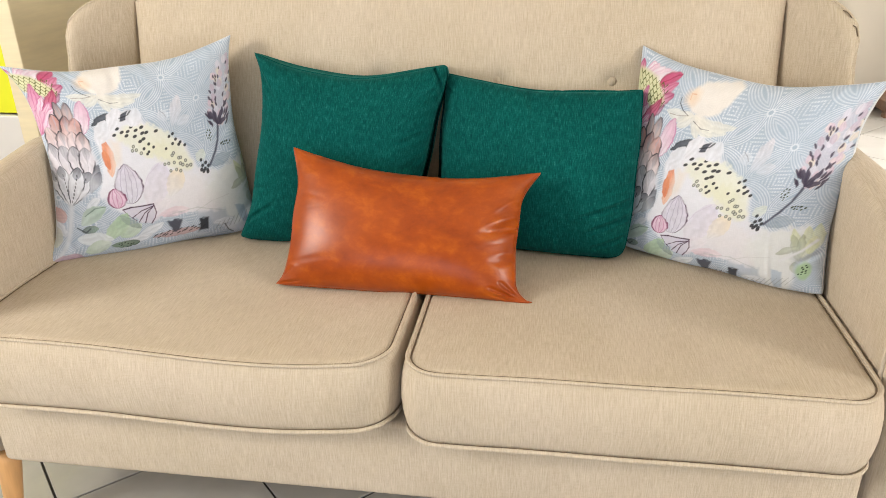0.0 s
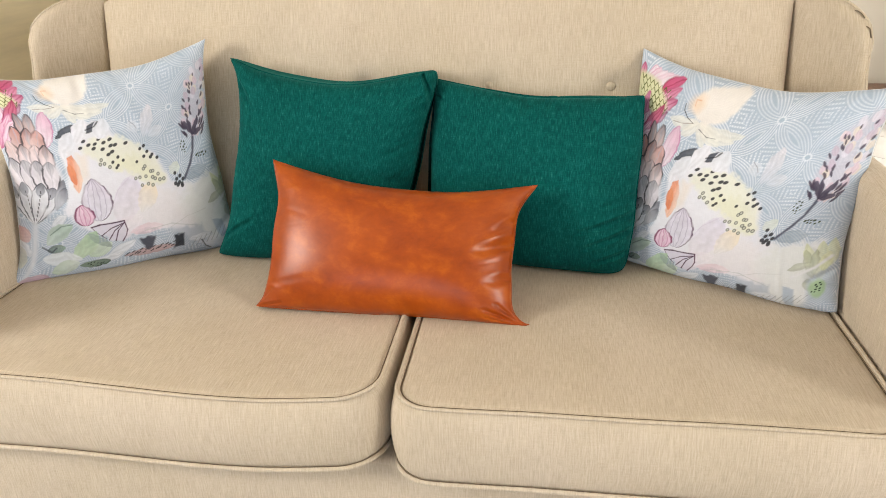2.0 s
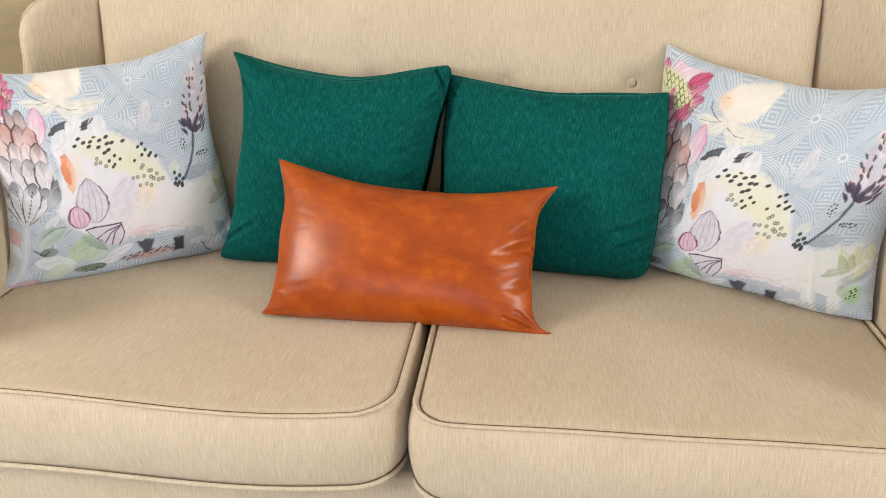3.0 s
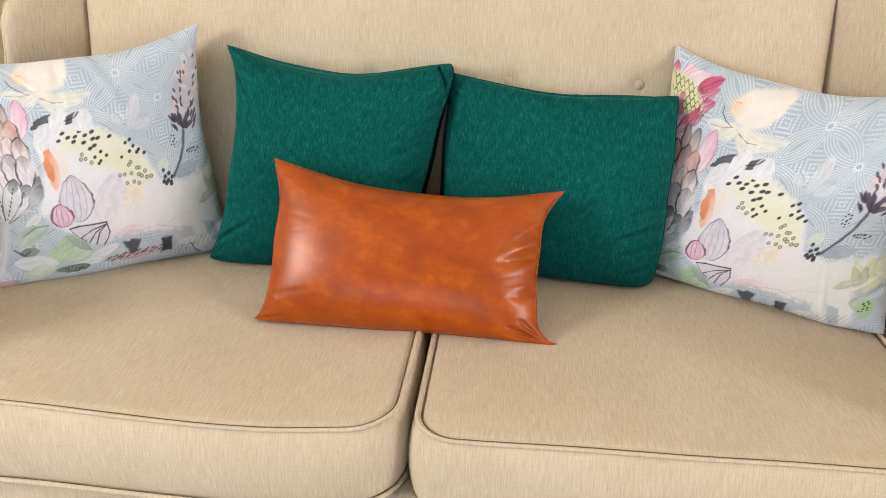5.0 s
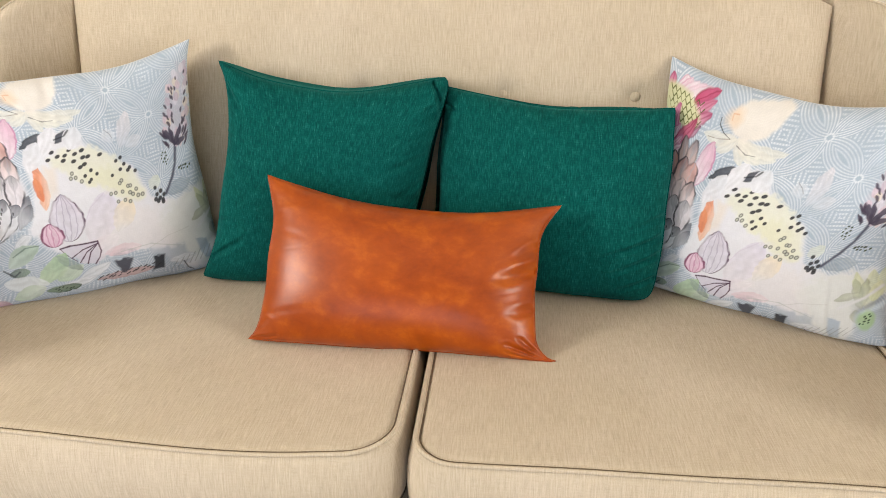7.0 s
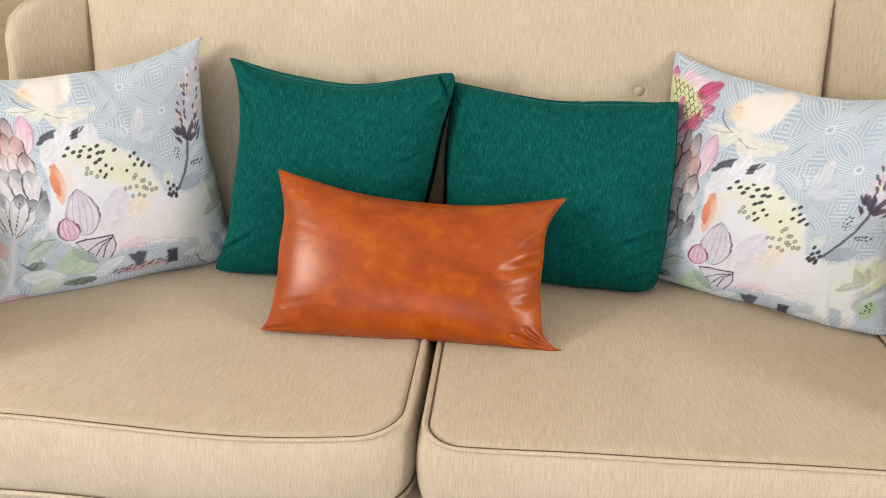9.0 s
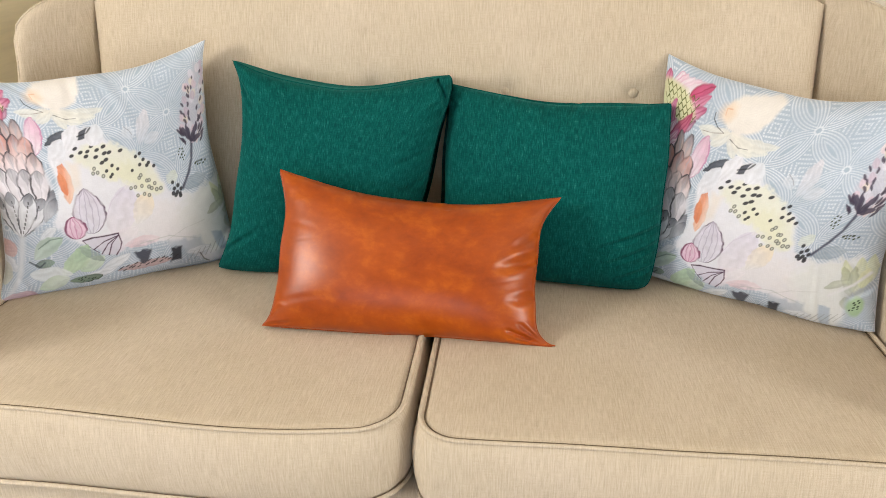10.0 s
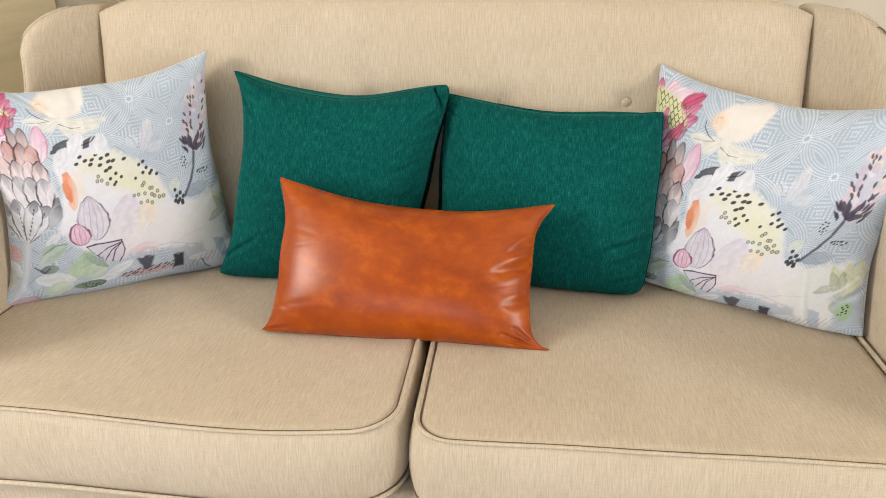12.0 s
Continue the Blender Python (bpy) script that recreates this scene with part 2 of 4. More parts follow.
wall("wall_far", 'y', FAR, 0.2, (CORNER - 0.2, EAST + 0.2), [], "plain cream painted far wall")
ceil = bmesh.new()
for a, d in (((WEST - 0.2, SOUTH - 0.2, HIGH), (EAST + 0.2, NORTH + 0.2, HIGH + 0.15)), ((CORNER - 0.2, NORTH + 0.2, HIGH), (EAST + 0.2, FAR + 0.2, HIGH + 0.15))):
    bmesh.ops.create_cube(ceil, size=1, matrix=Matrix.LocRotScale([(i + j) / 2 for i, j in zip(a, d)], None, [j - i for i, j in zip(a, d)]))
tagged(part("ceiling", ceil, CEIL), "plain white painted ceiling", "ceiling", kind="structure")


def window(name, axis, at, hole, label, category):
    a0, a1, z0, z1 = hole
    def bar(s0, s1, h0, h1, d=0.03):
        return block((at - d, s0, h0), (at + d, s1, h1), 0.004) if axis == 'x' else block((s0, at - d, h0), (s1, at + d, h1), 0.004)
    top = base_of(name, (at, (a0 + a1) / 2, z0) if axis == 'x' else ((a0 + a1) / 2, at, z0), label=label, category=category, kind="structure")
    f, mid = 0.06, (a0 + a1) / 2
    for s0, s1, h0, h1 in ((a0, a1, z0, z0 + f), (a0, a1, z1 - f, z1), (a0, a0 + f, z0 + f, z1 - f), (a1 - f, a1, z0 + f, z1 - f), (mid - f / 2, mid + f / 2, z0 + f, z1 - f)):
        part("frame_bar", bar(s0, s1, h0, h1), FRAME, top)
    for s0, s1 in ((a0 + f, mid - f / 2), (mid + f / 2, a1 - f)):
        part("pane", bar(s0, s1, z0 + f, z1 - f, 0.003), GLASS, top).visible_shadow = False


window("window_1", 'x', WEST - 0.12, W_WIN, "white framed window with two panes", "window")
window("door_1", 'x', EAST + 0.12, E_WIN, "white framed glazed door with two panes", "door")
window("door_2", 'x', EAST + 0.12, E_DOOR, "white framed glazed door with two panes", "door")
# unseen window, added around the south fill lamp
window("fill_window", 'y', SOUTH - 0.12, S_FILL_WIN, "white framed window with two panes", "window")

# ---- sofa ----
ARM_IN, SEAT_Z, FRONT = 0.748, 0.455, 1.205
sofa = base_of("sofa", (XC, 1.55, 0), label="beige linen two-seat wing-back sofa with piped seat cushions on tiled floor", category="sofa")

# rail under the seat
part("seat_base", block((XC - ARM_IN + 0.002, 1.24, 0.172), (XC + ARM_IN - 0.002, 1.86, 0.327), 0.014, 3), SOFA, sofa, smooth=True)


def seat_cushion(x0, x1, y0, y1, z_low, z_top, crown, r_front, dip, low_end=0.0):
    outline = rounded_outline(x0, x1, y0, y1, r_front, 0.04)
    mid = Vector(((x0 + x1) / 2, (y0 + y1) / 2))
    def sag(p):
        across, deep = (p.x - x0) / (x1 - x0), (p.y - y0) / (y1 - y0)
        low = max(0.0, math.sin(math.pi * min(1, max(0, across)) ** 2)) * (1 - 0.6 * min(1, max(0, deep)))
        return 0.003 * noise.noise((p.x * 5, p.y * 5, 3.1)) - dip * low
    def ring(grow, z):
        out = []
        for i, p in enumerate(outline):
            a, b = outline[i - 1], outline[(i + 1) % len(outline)]
            d = (b - a).normalized()
            q = p + Vector((d.y, -d.x)) * grow
            end = low_end * (1 - min(1, max(0, (q.x - x0) / (x1 - x0)))) * (z_top - z) / (z_top - z_low)
            out.append((q.x, q.y, z + sag(q) - end))
        return out
    h = z_top - z_low
    rings = [[(mid.x + (p.x - mid.x) * 0.5, mid.y + (p.y - mid.y) * 0.5, z_low - 0.012) for p in outline],
             ring(-0.03, z_low - 0.01), ring(-0.006, z_low - 0.004), ring(-0.001, z_low)]
    for k in range(1, 10):
        f = k / 10
        rings.append(ring(0.012 * math.sin(math.pi * f) ** 0.7, z_low + h * f))
    rings += [ring(-0.001, z_top), ring(-0.005, z_top + 0.0005), ring(-0.0075, z_top - 0.0025), ring(-0.010, z_top + 0.001), ring(-0.018, z_top + 0.002)]
    for k in range(1, 15):
        f = k / 14
        row = []
        for p in outline:
            q = mid + (p - mid) * (1 - f) * 0.972
            e = min(1.0, min(q.x - x0, x1 - q.x, q.y - y0, y1 - q.y) / 0.2)
            row.append((q.x, q.y, z_top + 0.002 + crown * math.sin(max(0, e) * math.pi / 2) + sag(q)))
        rings.append(row)
    body = link("seat_cushion", loft("seat_cushion", rings), SOFA, sofa)
    for z, out, name in ((z_top + 0.001, 0.0, "top_piping"), (z_low, 0.0035, "bottom_piping")):
        link(name, tube(name, ring(out, z), 0.0030 if out == 0 else 0.0042, closed=True), SOFA, body)
    link("seam_line", tube("seam_line", ring(-0.0064, z_top - 0.0006), 0.0014, closed=True, sides=6), SEAM_AND_FOLD, body, "dark stitched seam beside the piping")
    link("seam_line", tube("seam_line", ring(0.0045, z_low + 0.0054), 0.0004, closed=True, sides=6), SEAM_AND_FOLD, body, "dark stitched seam beside the piping")
    return body


seat_cushion(-0.963, -0.204, FRONT + 0.006, 1.80, 0.342, SEAT_Z + 0.008, 0.001, 0.065, 0.018, 0.014)
seat_cushion(-0.182, 0.528, FRONT, 1.80, 0.325, SEAT_Z, 0.001, 0.055, 0.0)


def backrest():
    """The inner back: a padded panel with four buttons pulled into it."""
    half, z0, z1 = 0.692, 0.30, 0.965
    nx, nz = 150, 80
    buttons = [(XC + s * d, 0.779) for s in (-1, 1) for d in (0.124, 0.362)]
    def front_y(z):
        return 1.838 + (z - 0.77) * 0.17
    verts, faces = [], []
    for j in range(nz + 1):
        g = j / nz
        for i in range(nx + 1):
            f = 2 * i / nx - 1
            x = XC + half * f
            drop = 0.032 * max(0, (abs(f) - 0.80) / 0.20) ** 2.2
            z = z0 + (z1 - drop - z0) * g
            ex, ez = (1 - abs(f)) * half, (1 - g) * (z1 - z0)
            pad = 0.030 * (1 - math.exp(-ex / 0.022)) * (1 - 0.9 * math.exp(-ez / 0.022))
            y = front_y(z) + 0.022 - pad - 0.012 * (1 - f * f)
            for bx, bz in buttons:
                r = math.hypot(x - bx, z - bz)
                y += 0.010 * math.exp(-(r / 0.028) ** 2) + 0.006 * math.exp(-(r / 0.012) ** 2)
            y += 0.003 * noise.noise((x * 4, z * 4, 1.0))
            verts.append((x, y, z))
    w = nx + 1
    for j in range(nz):
        for i in range(nx):
            faces.append((j * w + i, j * w + i + 1, (j + 1) * w + i + 1, (j + 1) * w + i))
    # rear shell
    rear = len(verts)
    border = [i for i in range(w)] + [j * w + nx for j in range(1, nz + 1)] + [nz * w + i for i in range(nx - 1, -1, -1)] + [j * w for j in range(nz - 1, 0, -1)]
    for b in border:
        v = verts[b]
        verts.append((v[0], 2.02, v[2] - 0.004))
    nb = len(border)
    for k in range(nb):
        m = (k + 1) % nb
        faces.append((border[k], border[m], rear + m, rear + k))
    faces.append(tuple(range(rear, rear + nb)))
    body = link("backrest", mesh_from("backrest", verts, faces), SOFA, sofa)
    for bx, bz in buttons:
        rings = []
        for k in range(9):
            a = math.pi / 2 * k / 8
            r, d = 0.0098 * math.cos(a), 0.0045 * math.sin(a)
            rings.append([(bx + max(r, 0.0004) * math.cos(q), front_y(bz) - 0.004 - d, bz + max(r, 0.0004) * math.sin(q)) for q in (2 * math.pi * n / 20 for n in range(20))])
        link("button", loft("button", rings), SOFA, body, "fabric-covered button")


backrest()


def side(sign):
    """One arm and the wing that rises from it, mirrored by sign."""
    def px(d):
        return XC + sign * d
    # arm: a slab with a rounded top, highest towards the wing
    rings = []
    n = 14
    for k in range(n + 1):
        f = k / n
        y = 1.235 + f * 0.70
        top = 0.640 + 0.070 * min(1, f * 2.0) ** 0.7
        end = 0.02 * (1 - min(1, f * 14)) if k == 0 else 0.0
        half = 0.042 - end
        c = ARM_IN + 0.044
        row = [(px(c - half), y, 0.172 + end), (px(c - half), y, 0.40), (px(c - half), y, 0.58)]
        for q in range(11):
            a = math.pi * (1 - q / 10)
            row.append((px(c + half * math.cos(a)), y, top - 0.035 + (0.035 - end * 0.5) * math.sin(a) - 0.012 * (1 + math.cos(a))))
        row += [(px(c + half), y, 0.58), (px(c + half), y, 0.40), (px(c + half), y, 0.172 + end)]
        rings.append(row)
    arm = link("arm", loft("arm", rings), SOFA, sofa)
    edge = [(a, b - 0.001, d) for a, b, d in rings[1]]
    link("piping", tube("piping", edge, 0.004), SOFA, arm)
    # wing: padded, turned forward and outward from the back
    top, inner, outer, y_in, y_out = 0.948, 0.694, 0.803, 1.862, 1.750
    cols, rows = 22, 36
    verts, faces = [], []
    for j in range(rows + 1):
        g = j / rows
        for i in range(cols + 1):
            f = i / cols
            x = inner + (outer - inner) * f
            y = y_in + (y_out - y_in) * f ** 1.25
            k = max(0, (f - 0.25) / 0.75)
            corner = 0.075 * (1 - math.sqrt(max(0, 1 - k * k))) + 0.006 * max(0, 1 - f / 0.12) ** 2
            z = 0.42 + (top - corner - 0.42) * g
            ez = (1 - g) * 0.5
            pad = 0.020 * (1 - math.exp(-f * 0.14 / 0.018)) * (1 - 0.5 * math.exp(-(1 - f) * 0.14 / 0.012)) * (1 - 0.9 * math.exp(-ez / 0.02))
            y += 0.020 - pad + (z - 0.77) * 0.10
            x += pad * -0.5 + 0.10 * f * max(0, 0.83 - z)
            y += 0.002 * noise.noise((x * 9, z * 9, 5.0 + sign))
            verts.append((px(x), y, z))
    w = cols + 1
    for j in range(rows):
        for i in range(cols):
            faces.append((j * w + i, j * w + i + 1, (j + 1) * w + i + 1, (j + 1) * w + i))
    border = [i for i in range(w)] + [j * w + cols for j in range(1, rows + 1)] + [rows * w + i for i in range(cols - 1, -1, -1)] + [j * w for j in range(rows - 1, 0, -1)]
    rear, nb = len(verts), len(border)
    for b in border:
        v = verts[b]
        verts.append((v[0] + sign * 0.012, 2.015, v[2] - 0.006))
    for k in range(nb):
        m = (k + 1) % nb
        faces.append((border[k], border[m], rear + m, rear + k))
    faces.append(tuple(range(rear, rear + nb)))
    wing = link("wing", mesh_from("wing", verts, faces), SOFA, sofa)
    if sign > 0:
        def spot(r, c):
            i, j = int(c), int(r)
            low = Vector(verts[j * w + i]).lerp(Vector(verts[j * w + i + 1]), c - i)
            high = Vector(verts[(j + 1) * w + i]).lerp(Vector(verts[(j + 1) * w + i + 1]), c - i)
            return low.lerp(high, r - j) - Vector((0, 0.0008, 0))
        # thin dark cords draw the shade inside two corner folds
        for r0, c0, r1, c1 in ((35.7, 17.0, 35.85, 19.4), (35.3, 20.1, 35.7, 21.6)):
            fold = [spot(r0 + (r1 - r0) * k / 5, c0 + (c1 - c0) * k / 5) + Vector((0, 0, 0.002 * math.sin(math.pi * k / 5))) for k in range(6)]
            link("pleat_shade", tube("pleat_shade", fold, 0.0010, sides=6), SEAM_AND_FOLD, wing, "dark cord for the shade inside a corner fold of the cloth")
    edge = [verts[j * w + cols] for j in range(0, rows + 1)] + [verts[rows * w + i] for i in range(cols - 1, 8, -1)]
    link("piping", tube("piping", [(x + sign * 0.001, y + 0.002, z) for x, y, z in edge], 0.0028), SOFA, wing)


side(-1)
side(1)


def leg(x, y, lean_x, lean_y):
    rings = []
    for k in range(9):
        f = k / 8
        r = 0.024 - 0.010 * f
        cx, cy, z = x + lean_x * f, y + lean_y * f, 0.173 * (1 - f)
        if k == 8:
            r *= 0.9
        rings.append([(cx + r * math.cos(q), cy + r * math.sin(q), z) for q in (2 * math.pi * n / 20 for n in range(20))])
    link("leg", loft("leg", rings), WOOD, sofa, "round tapered honey-coloured wooden leg")


for lx in (-1, 1):
    leg(XC + lx * 0.765, 1.275, lx * 0.015, -0.015)
    leg(XC + lx * 0.765, 1.93, lx * 0.015, 0.02)


# ---- throw pillows ----
def back_plane(z):
    return 1.838 + (z - 0.77) * 0.17 - 0.023


def pillow_sheet(name, corners, puff, pinch, n, creases=(), wrinkle=0.0, seed=0, back=False, power=0.6, flat_to_back=False, wobble=0.0, phase=0, lift=0.0, boxy=2.5, rounding=(0, 0, 0, 0), crest=0.0, spread=(0, 0), ear=(3.2, 3.2)):
    """One cloth face of a stuffed cushion between four corners (bottom left, bottom right, top right, top left).
    pinch: how far the left, right, bottom and top edges draw in. creases: (u0, v0, u1, v1, width, depth)."""
    bl, br, tr, tl = (np.array(c) for c in corners)
    line = np.linspace(0, 1, n + 1)
    if back:
        line = 0.5 - 0.5 * np.cos(math.pi * line)
    u, v = np.meshgrid(line, line)
    s, t = 2 * u - 1, 2 * v - 1
    kl, kr, kb, kt = pinch
    ps = s + (1 - np.abs(t) ** np.where(t < 0, ear[0], ear[1])) * (kl * (1 - s) / 2 - kr * (1 + s) / 2)
    pt = t + (1 - s * s) * (kb * (1 - t) / 2 - kt * (1 + t) / 2)
    near = (np.abs(s) * np.abs(t)) ** 7
    draw = 1 - near * np.where(t < 0, np.where(s < 0, rounding[0], rounding[1]), np.where(s < 0, rounding[3], rounding[2]))
    ps, pt = ps * draw, pt * draw
    ph = np.random.RandomState(phase + 100).uniform(0, 6.28, 8)
    if wobble:
        ps = ps + wobble * (np.sin(3.1 * t + ph[0]) * np.sin(1.7 * s + ph[1]) + 0.6 * np.sin(7.3 * t + ph[2] + s)) * (1 - t ** 4)
        pt = pt + wobble * (np.sin(3.3 * s + ph[3]) * np.sin(1.9 * t + ph[4]) + 0.6 * np.sin(6.9 * s + ph[5] + t)) * (1 - s ** 4)
    a, b = ((ps + 1) / 2)[..., None], ((pt + 1) / 2)[..., None]
    flat = bl * (1 - a) * (1 - b) + br * a * (1 - b) + tr * a * b + tl * (1 - a) * b
    normal = np.cross(br - bl + tr - tl, tl - bl + tr - br)
    normal /= np.linalg.norm(normal)
    if normal[1] > 0:
        normal = -normal
    h = puff * (np.clip((1 - np.abs(s) ** boxy) * (1 - np.abs(t) ** 2.5), 0, 1)) ** power
    mask = np.clip(h / puff, 0, 1)
    rim = np.clip(mask * (1.15 - mask) * 3.2, 0, 1)
    if wrinkle:
        rng = np.random.RandomState(seed)
        for _ in range(26):
            edge, along = rng.randint(4), rng.uniform(0.06, 0.94)
            reach, slant = rng.uniform(0.08, 0.26), rng.uniform(-0.12, 0.12)
            if edge < 2:
                p0, p1 = (edge, along), (edge + (1 - 2 * edge) * reach, along + slant)
            else:
                e = edge - 2
                p0, p1 = (along, e), (along + slant, e + (1 - 2 * e) * reach)
            creases = (*creases, (*p0, *p1, rng.uniform(0.010, 0.022), wrinkle * rng.uniform(-0.6, 1.0)))
    for u0, v0, u1, v1, width, depth in creases:
        du, dv = u1 - u0, v1 - v0
        k = np.clip(((u - u0) * du + (v - v0) * dv) / (du * du + dv * dv), 0, 1)
        d = np.hypot(u - u0 - k * du, v - v0 - k * dv)
        fold = np.exp(-(d / width) ** 2) - 0.25 * np.exp(-((d - 1.6 * width) / (0.9 * width)) ** 2)
        h = h - depth * fold * (1 - 0.7 * k) * np.clip(mask * 5, 0, 1)
    side_sign = -1 if back else 1
    pts = flat + normal * h[..., None] * side_sign
    if lift:
        below = (1 - v) / 0.035
        pts[..., 2] += lift * below * np.exp(1 - below) * (1 - s ** 4)
    if any(spread):
        pts[..., 0] += np.where(s < 0, -spread[0], spread[1]) * np.exp(-((np.abs(s) - 0.9) / 0.1) ** 2) * np.clip(1 - v, 0, 1) ** 0.5
    if crest:
        pts[..., 2] += crest * (1 - v) / 0.06 * np.exp(1 - (1 - v) / 0.06) * (1 - s ** 6)
    pts[..., 2] = np.maximum(pts[..., 2], SEAT_Z + 0.003)
    if flat_to_back:
        pts[..., 1] = np.minimum(pts[..., 1], np.maximum(back_plane(pts[..., 2]), flat[..., 1]))
    me = bpy.data.meshes.new(name)
    w = n + 1
    i = np.arange(n * n)
    q = (i // n) * w + i % n
    quad = np.stack([q, q + 1, q + w + 1, q + w], 1)
    if back:
        quad = quad[:, ::-1]
    me.vertices.add(w * w)
    me.vertices.foreach_set("co", pts.reshape(-1).astype(np.float32))
    me.loops.add(n * n * 4)
    me.loops.foreach_set("vertex_index", quad.reshape(-1).astype(np.int32))
    me.polygons.add(n * n)
    me.polygons.foreach_set("loop_start", (np.arange(n * n) * 4).astype(np.int32))
    me.polygons.foreach_set("use_smooth", np.ones(n * n, bool))
    me.update(calc_edges=True)
    wide, tall = np.linalg.norm(br - bl), np.linalg.norm(tl - bl)
    uv = np.stack([u.reshape(-1) * wide, v.reshape(-1) * tall], 1)[quad.reshape(-1)]
    me.uv_layers.new(name="cloth").data.foreach_set("uv", uv.reshape(-1).astype(np.float32))
    rim_path = [tuple(p) for p in np.concatenate([flat[0, :-1], flat[:-1, -1], flat[-1, :0:-1], flat[:0:-1, 0]])]
    return me, rim_path


def pillow(corners, puffs, pinch, material, rear, label, n=130, creases=(), wrinkle=0.0, seed=1, power=0.50, cord=0.0018, group="", wobble=0.010, lift=0.0, boxy=2.5, rounding=(0, 0, 0, 0), crest=0.0, spread=(0, 0), ear=(3.2, 3.2)):
    centre = [sum(c[k] for c in corners) / 4 for k in range(3)]
    top = base_of("throw_pillow", (centre[0], centre[1], SEAT_Z), label=label, category="pillow", group=group)
    front, rim = pillow_sheet("front_cover", corners, puffs[0], pinch, n, creases, wrinkle, seed, power=power, wobble=wobble, phase=seed, boxy=boxy, rounding=rounding, ear=ear)
    back, _ = pillow_sheet("back_cover", corners, puffs[1], pinch, 90, (), wrinkle, seed + 7, True, 0.18, True, wobble, seed, lift, boxy, rounding, crest, spread, ear)
    link("front_cover", front, material, top)
    link("back_cover", back, rear, top)
    step = max(1, n // 60)
    path = [(x, y, max(z, SEAT_Z + 0.006)) for x, y, z in rim[::step]]
    link("edge_seam", tube("edge_seam", path, cord, closed=True, sides=6), rear, top)
    return front


pillow(((-0.636, 1.664, 0.460), (-0.262, 1.712, 0.460), (-0.166, 1.765, 0.836), (-0.586, 1.747, 0.852)), (0.074, 0.10), (0.17, 0.05, 0.0, 0.25),
       GREEN, GREEN, "emerald green slub cloth square pillow leaning on the sofa back", n=220, wrinkle=0.003, seed=3, group="green pillows", lift=0.004, boxy=4.5, rounding=(0.05, 0.06, 0.085, 0.03), crest=0.012, spread=(0, 0.030), ear=(3.2, 4.0),
       creases=((0.03, 0.13, 0.16, 0.24, 0.016, 0.008), (0.925, 0.985, 0.975, 0.88, 0.009, 0.012), (0.99, 0.83, 0.955, 0.93, 0.009, 0.010), (0.99, 0.76, 0.93, 0.85, 0.014, 0.008), (0.98, 0.62, 0.84, 0.6, 0.018, 0.005),
                (0.99, 0.50, 0.88, 0.44, 0.018, 0.005), (0.02, 0.90, 0.10, 0.80, 0.014, 0.005), (0.02, 0.30, 0.12, 0.34, 0.014, 0.005)))
pillow(((-0.203, 1.712, 0.460), (0.190, 1.648, 0.460), (0.208, 1.747, 0.785), (-0.194, 1.788, 0.806)), (0.076, 0.10), (0.03, 0.01, 0.0, 0.13),
       GREEN, GREEN, "emerald green slub cloth square pillow with a creased side", n=170, wrinkle=0.003, seed=8, group="green pillows", lift=0.003, boxy=4.5, rounding=(0.06, 0.07, 0.03, 0.03), crest=0.018, spread=(0.030, 0),
       creases=((0.99, 0.36, 0.76, 0.25, 0.014, 0.009), (0.99, 0.27, 0.80, 0.16, 0.014, 0.009), (0.98, 0.14, 0.84, 0.07, 0.013, 0.008), (0.99, 0.46, 0.86, 0.40, 0.014, 0.006), (0.45, 0.99, 0.46, 0.9, 0.014, 0.007), (0.57, 0.99, 0.56, 0.91, 0.012, 0.006)))
pillow(((-0.475, 1.466, 0.462), (0.004, 1.448, 0.459), (0.014, 1.606, 0.652), (-0.463, 1.599, 0.691)), (0.066, 0.06), (0.075, 0.135, 0.0, 0.25),
       LEATHER, LEATHER, "tan brown glossy leather lumbar pillow across the seat gap", n=260, wrinkle=0.0006, seed=5,
       cord=0.0012, rounding=(0.0, -0.02, 0.0, 0.0), ear=(8.0, 3.2),
       creases=((0.995, 0.55, 0.895, 0.49, 0.036, 0.014), (0.985, 0.30, 0.935, 0.27, 0.03, 0.007), (0.99, 0.70, 0.93, 0.63, 0.024, 0.006),
                (1.0, 0.02, 0.945, 0.12, 0.012, 0.008), (1.0, 0.0, 0.90, 0.075, 0.014, 0.010), (0.98, 0.0, 0.88, 0.03, 0.010, 0.005),
                (0.0, 0.0, 0.09, 0.03, 0.011, 0.006), (0.0, 0.05, 0.035, 0.12, 0.012, 0.004), 
                (0.30, 0.995, 0.31, 0.93, 0.010, 0.003), (0.62, 0.995, 0.63, 0.92, 0.010, 0.003)))

FLORAL_L = ((-0.976, 1.502, 0.460), (-0.602, 1.745, 0.460), (-0.645, 1.785, 0.876), (-1.012, 1.550, 0.850))
FLORAL_R = ((0.191, 1.715, 0.460), (0.530, 1.525, 0.458), (0.602, 1.630, 0.828), (0.205, 1.833, 0.852))
N_PRINT = 520


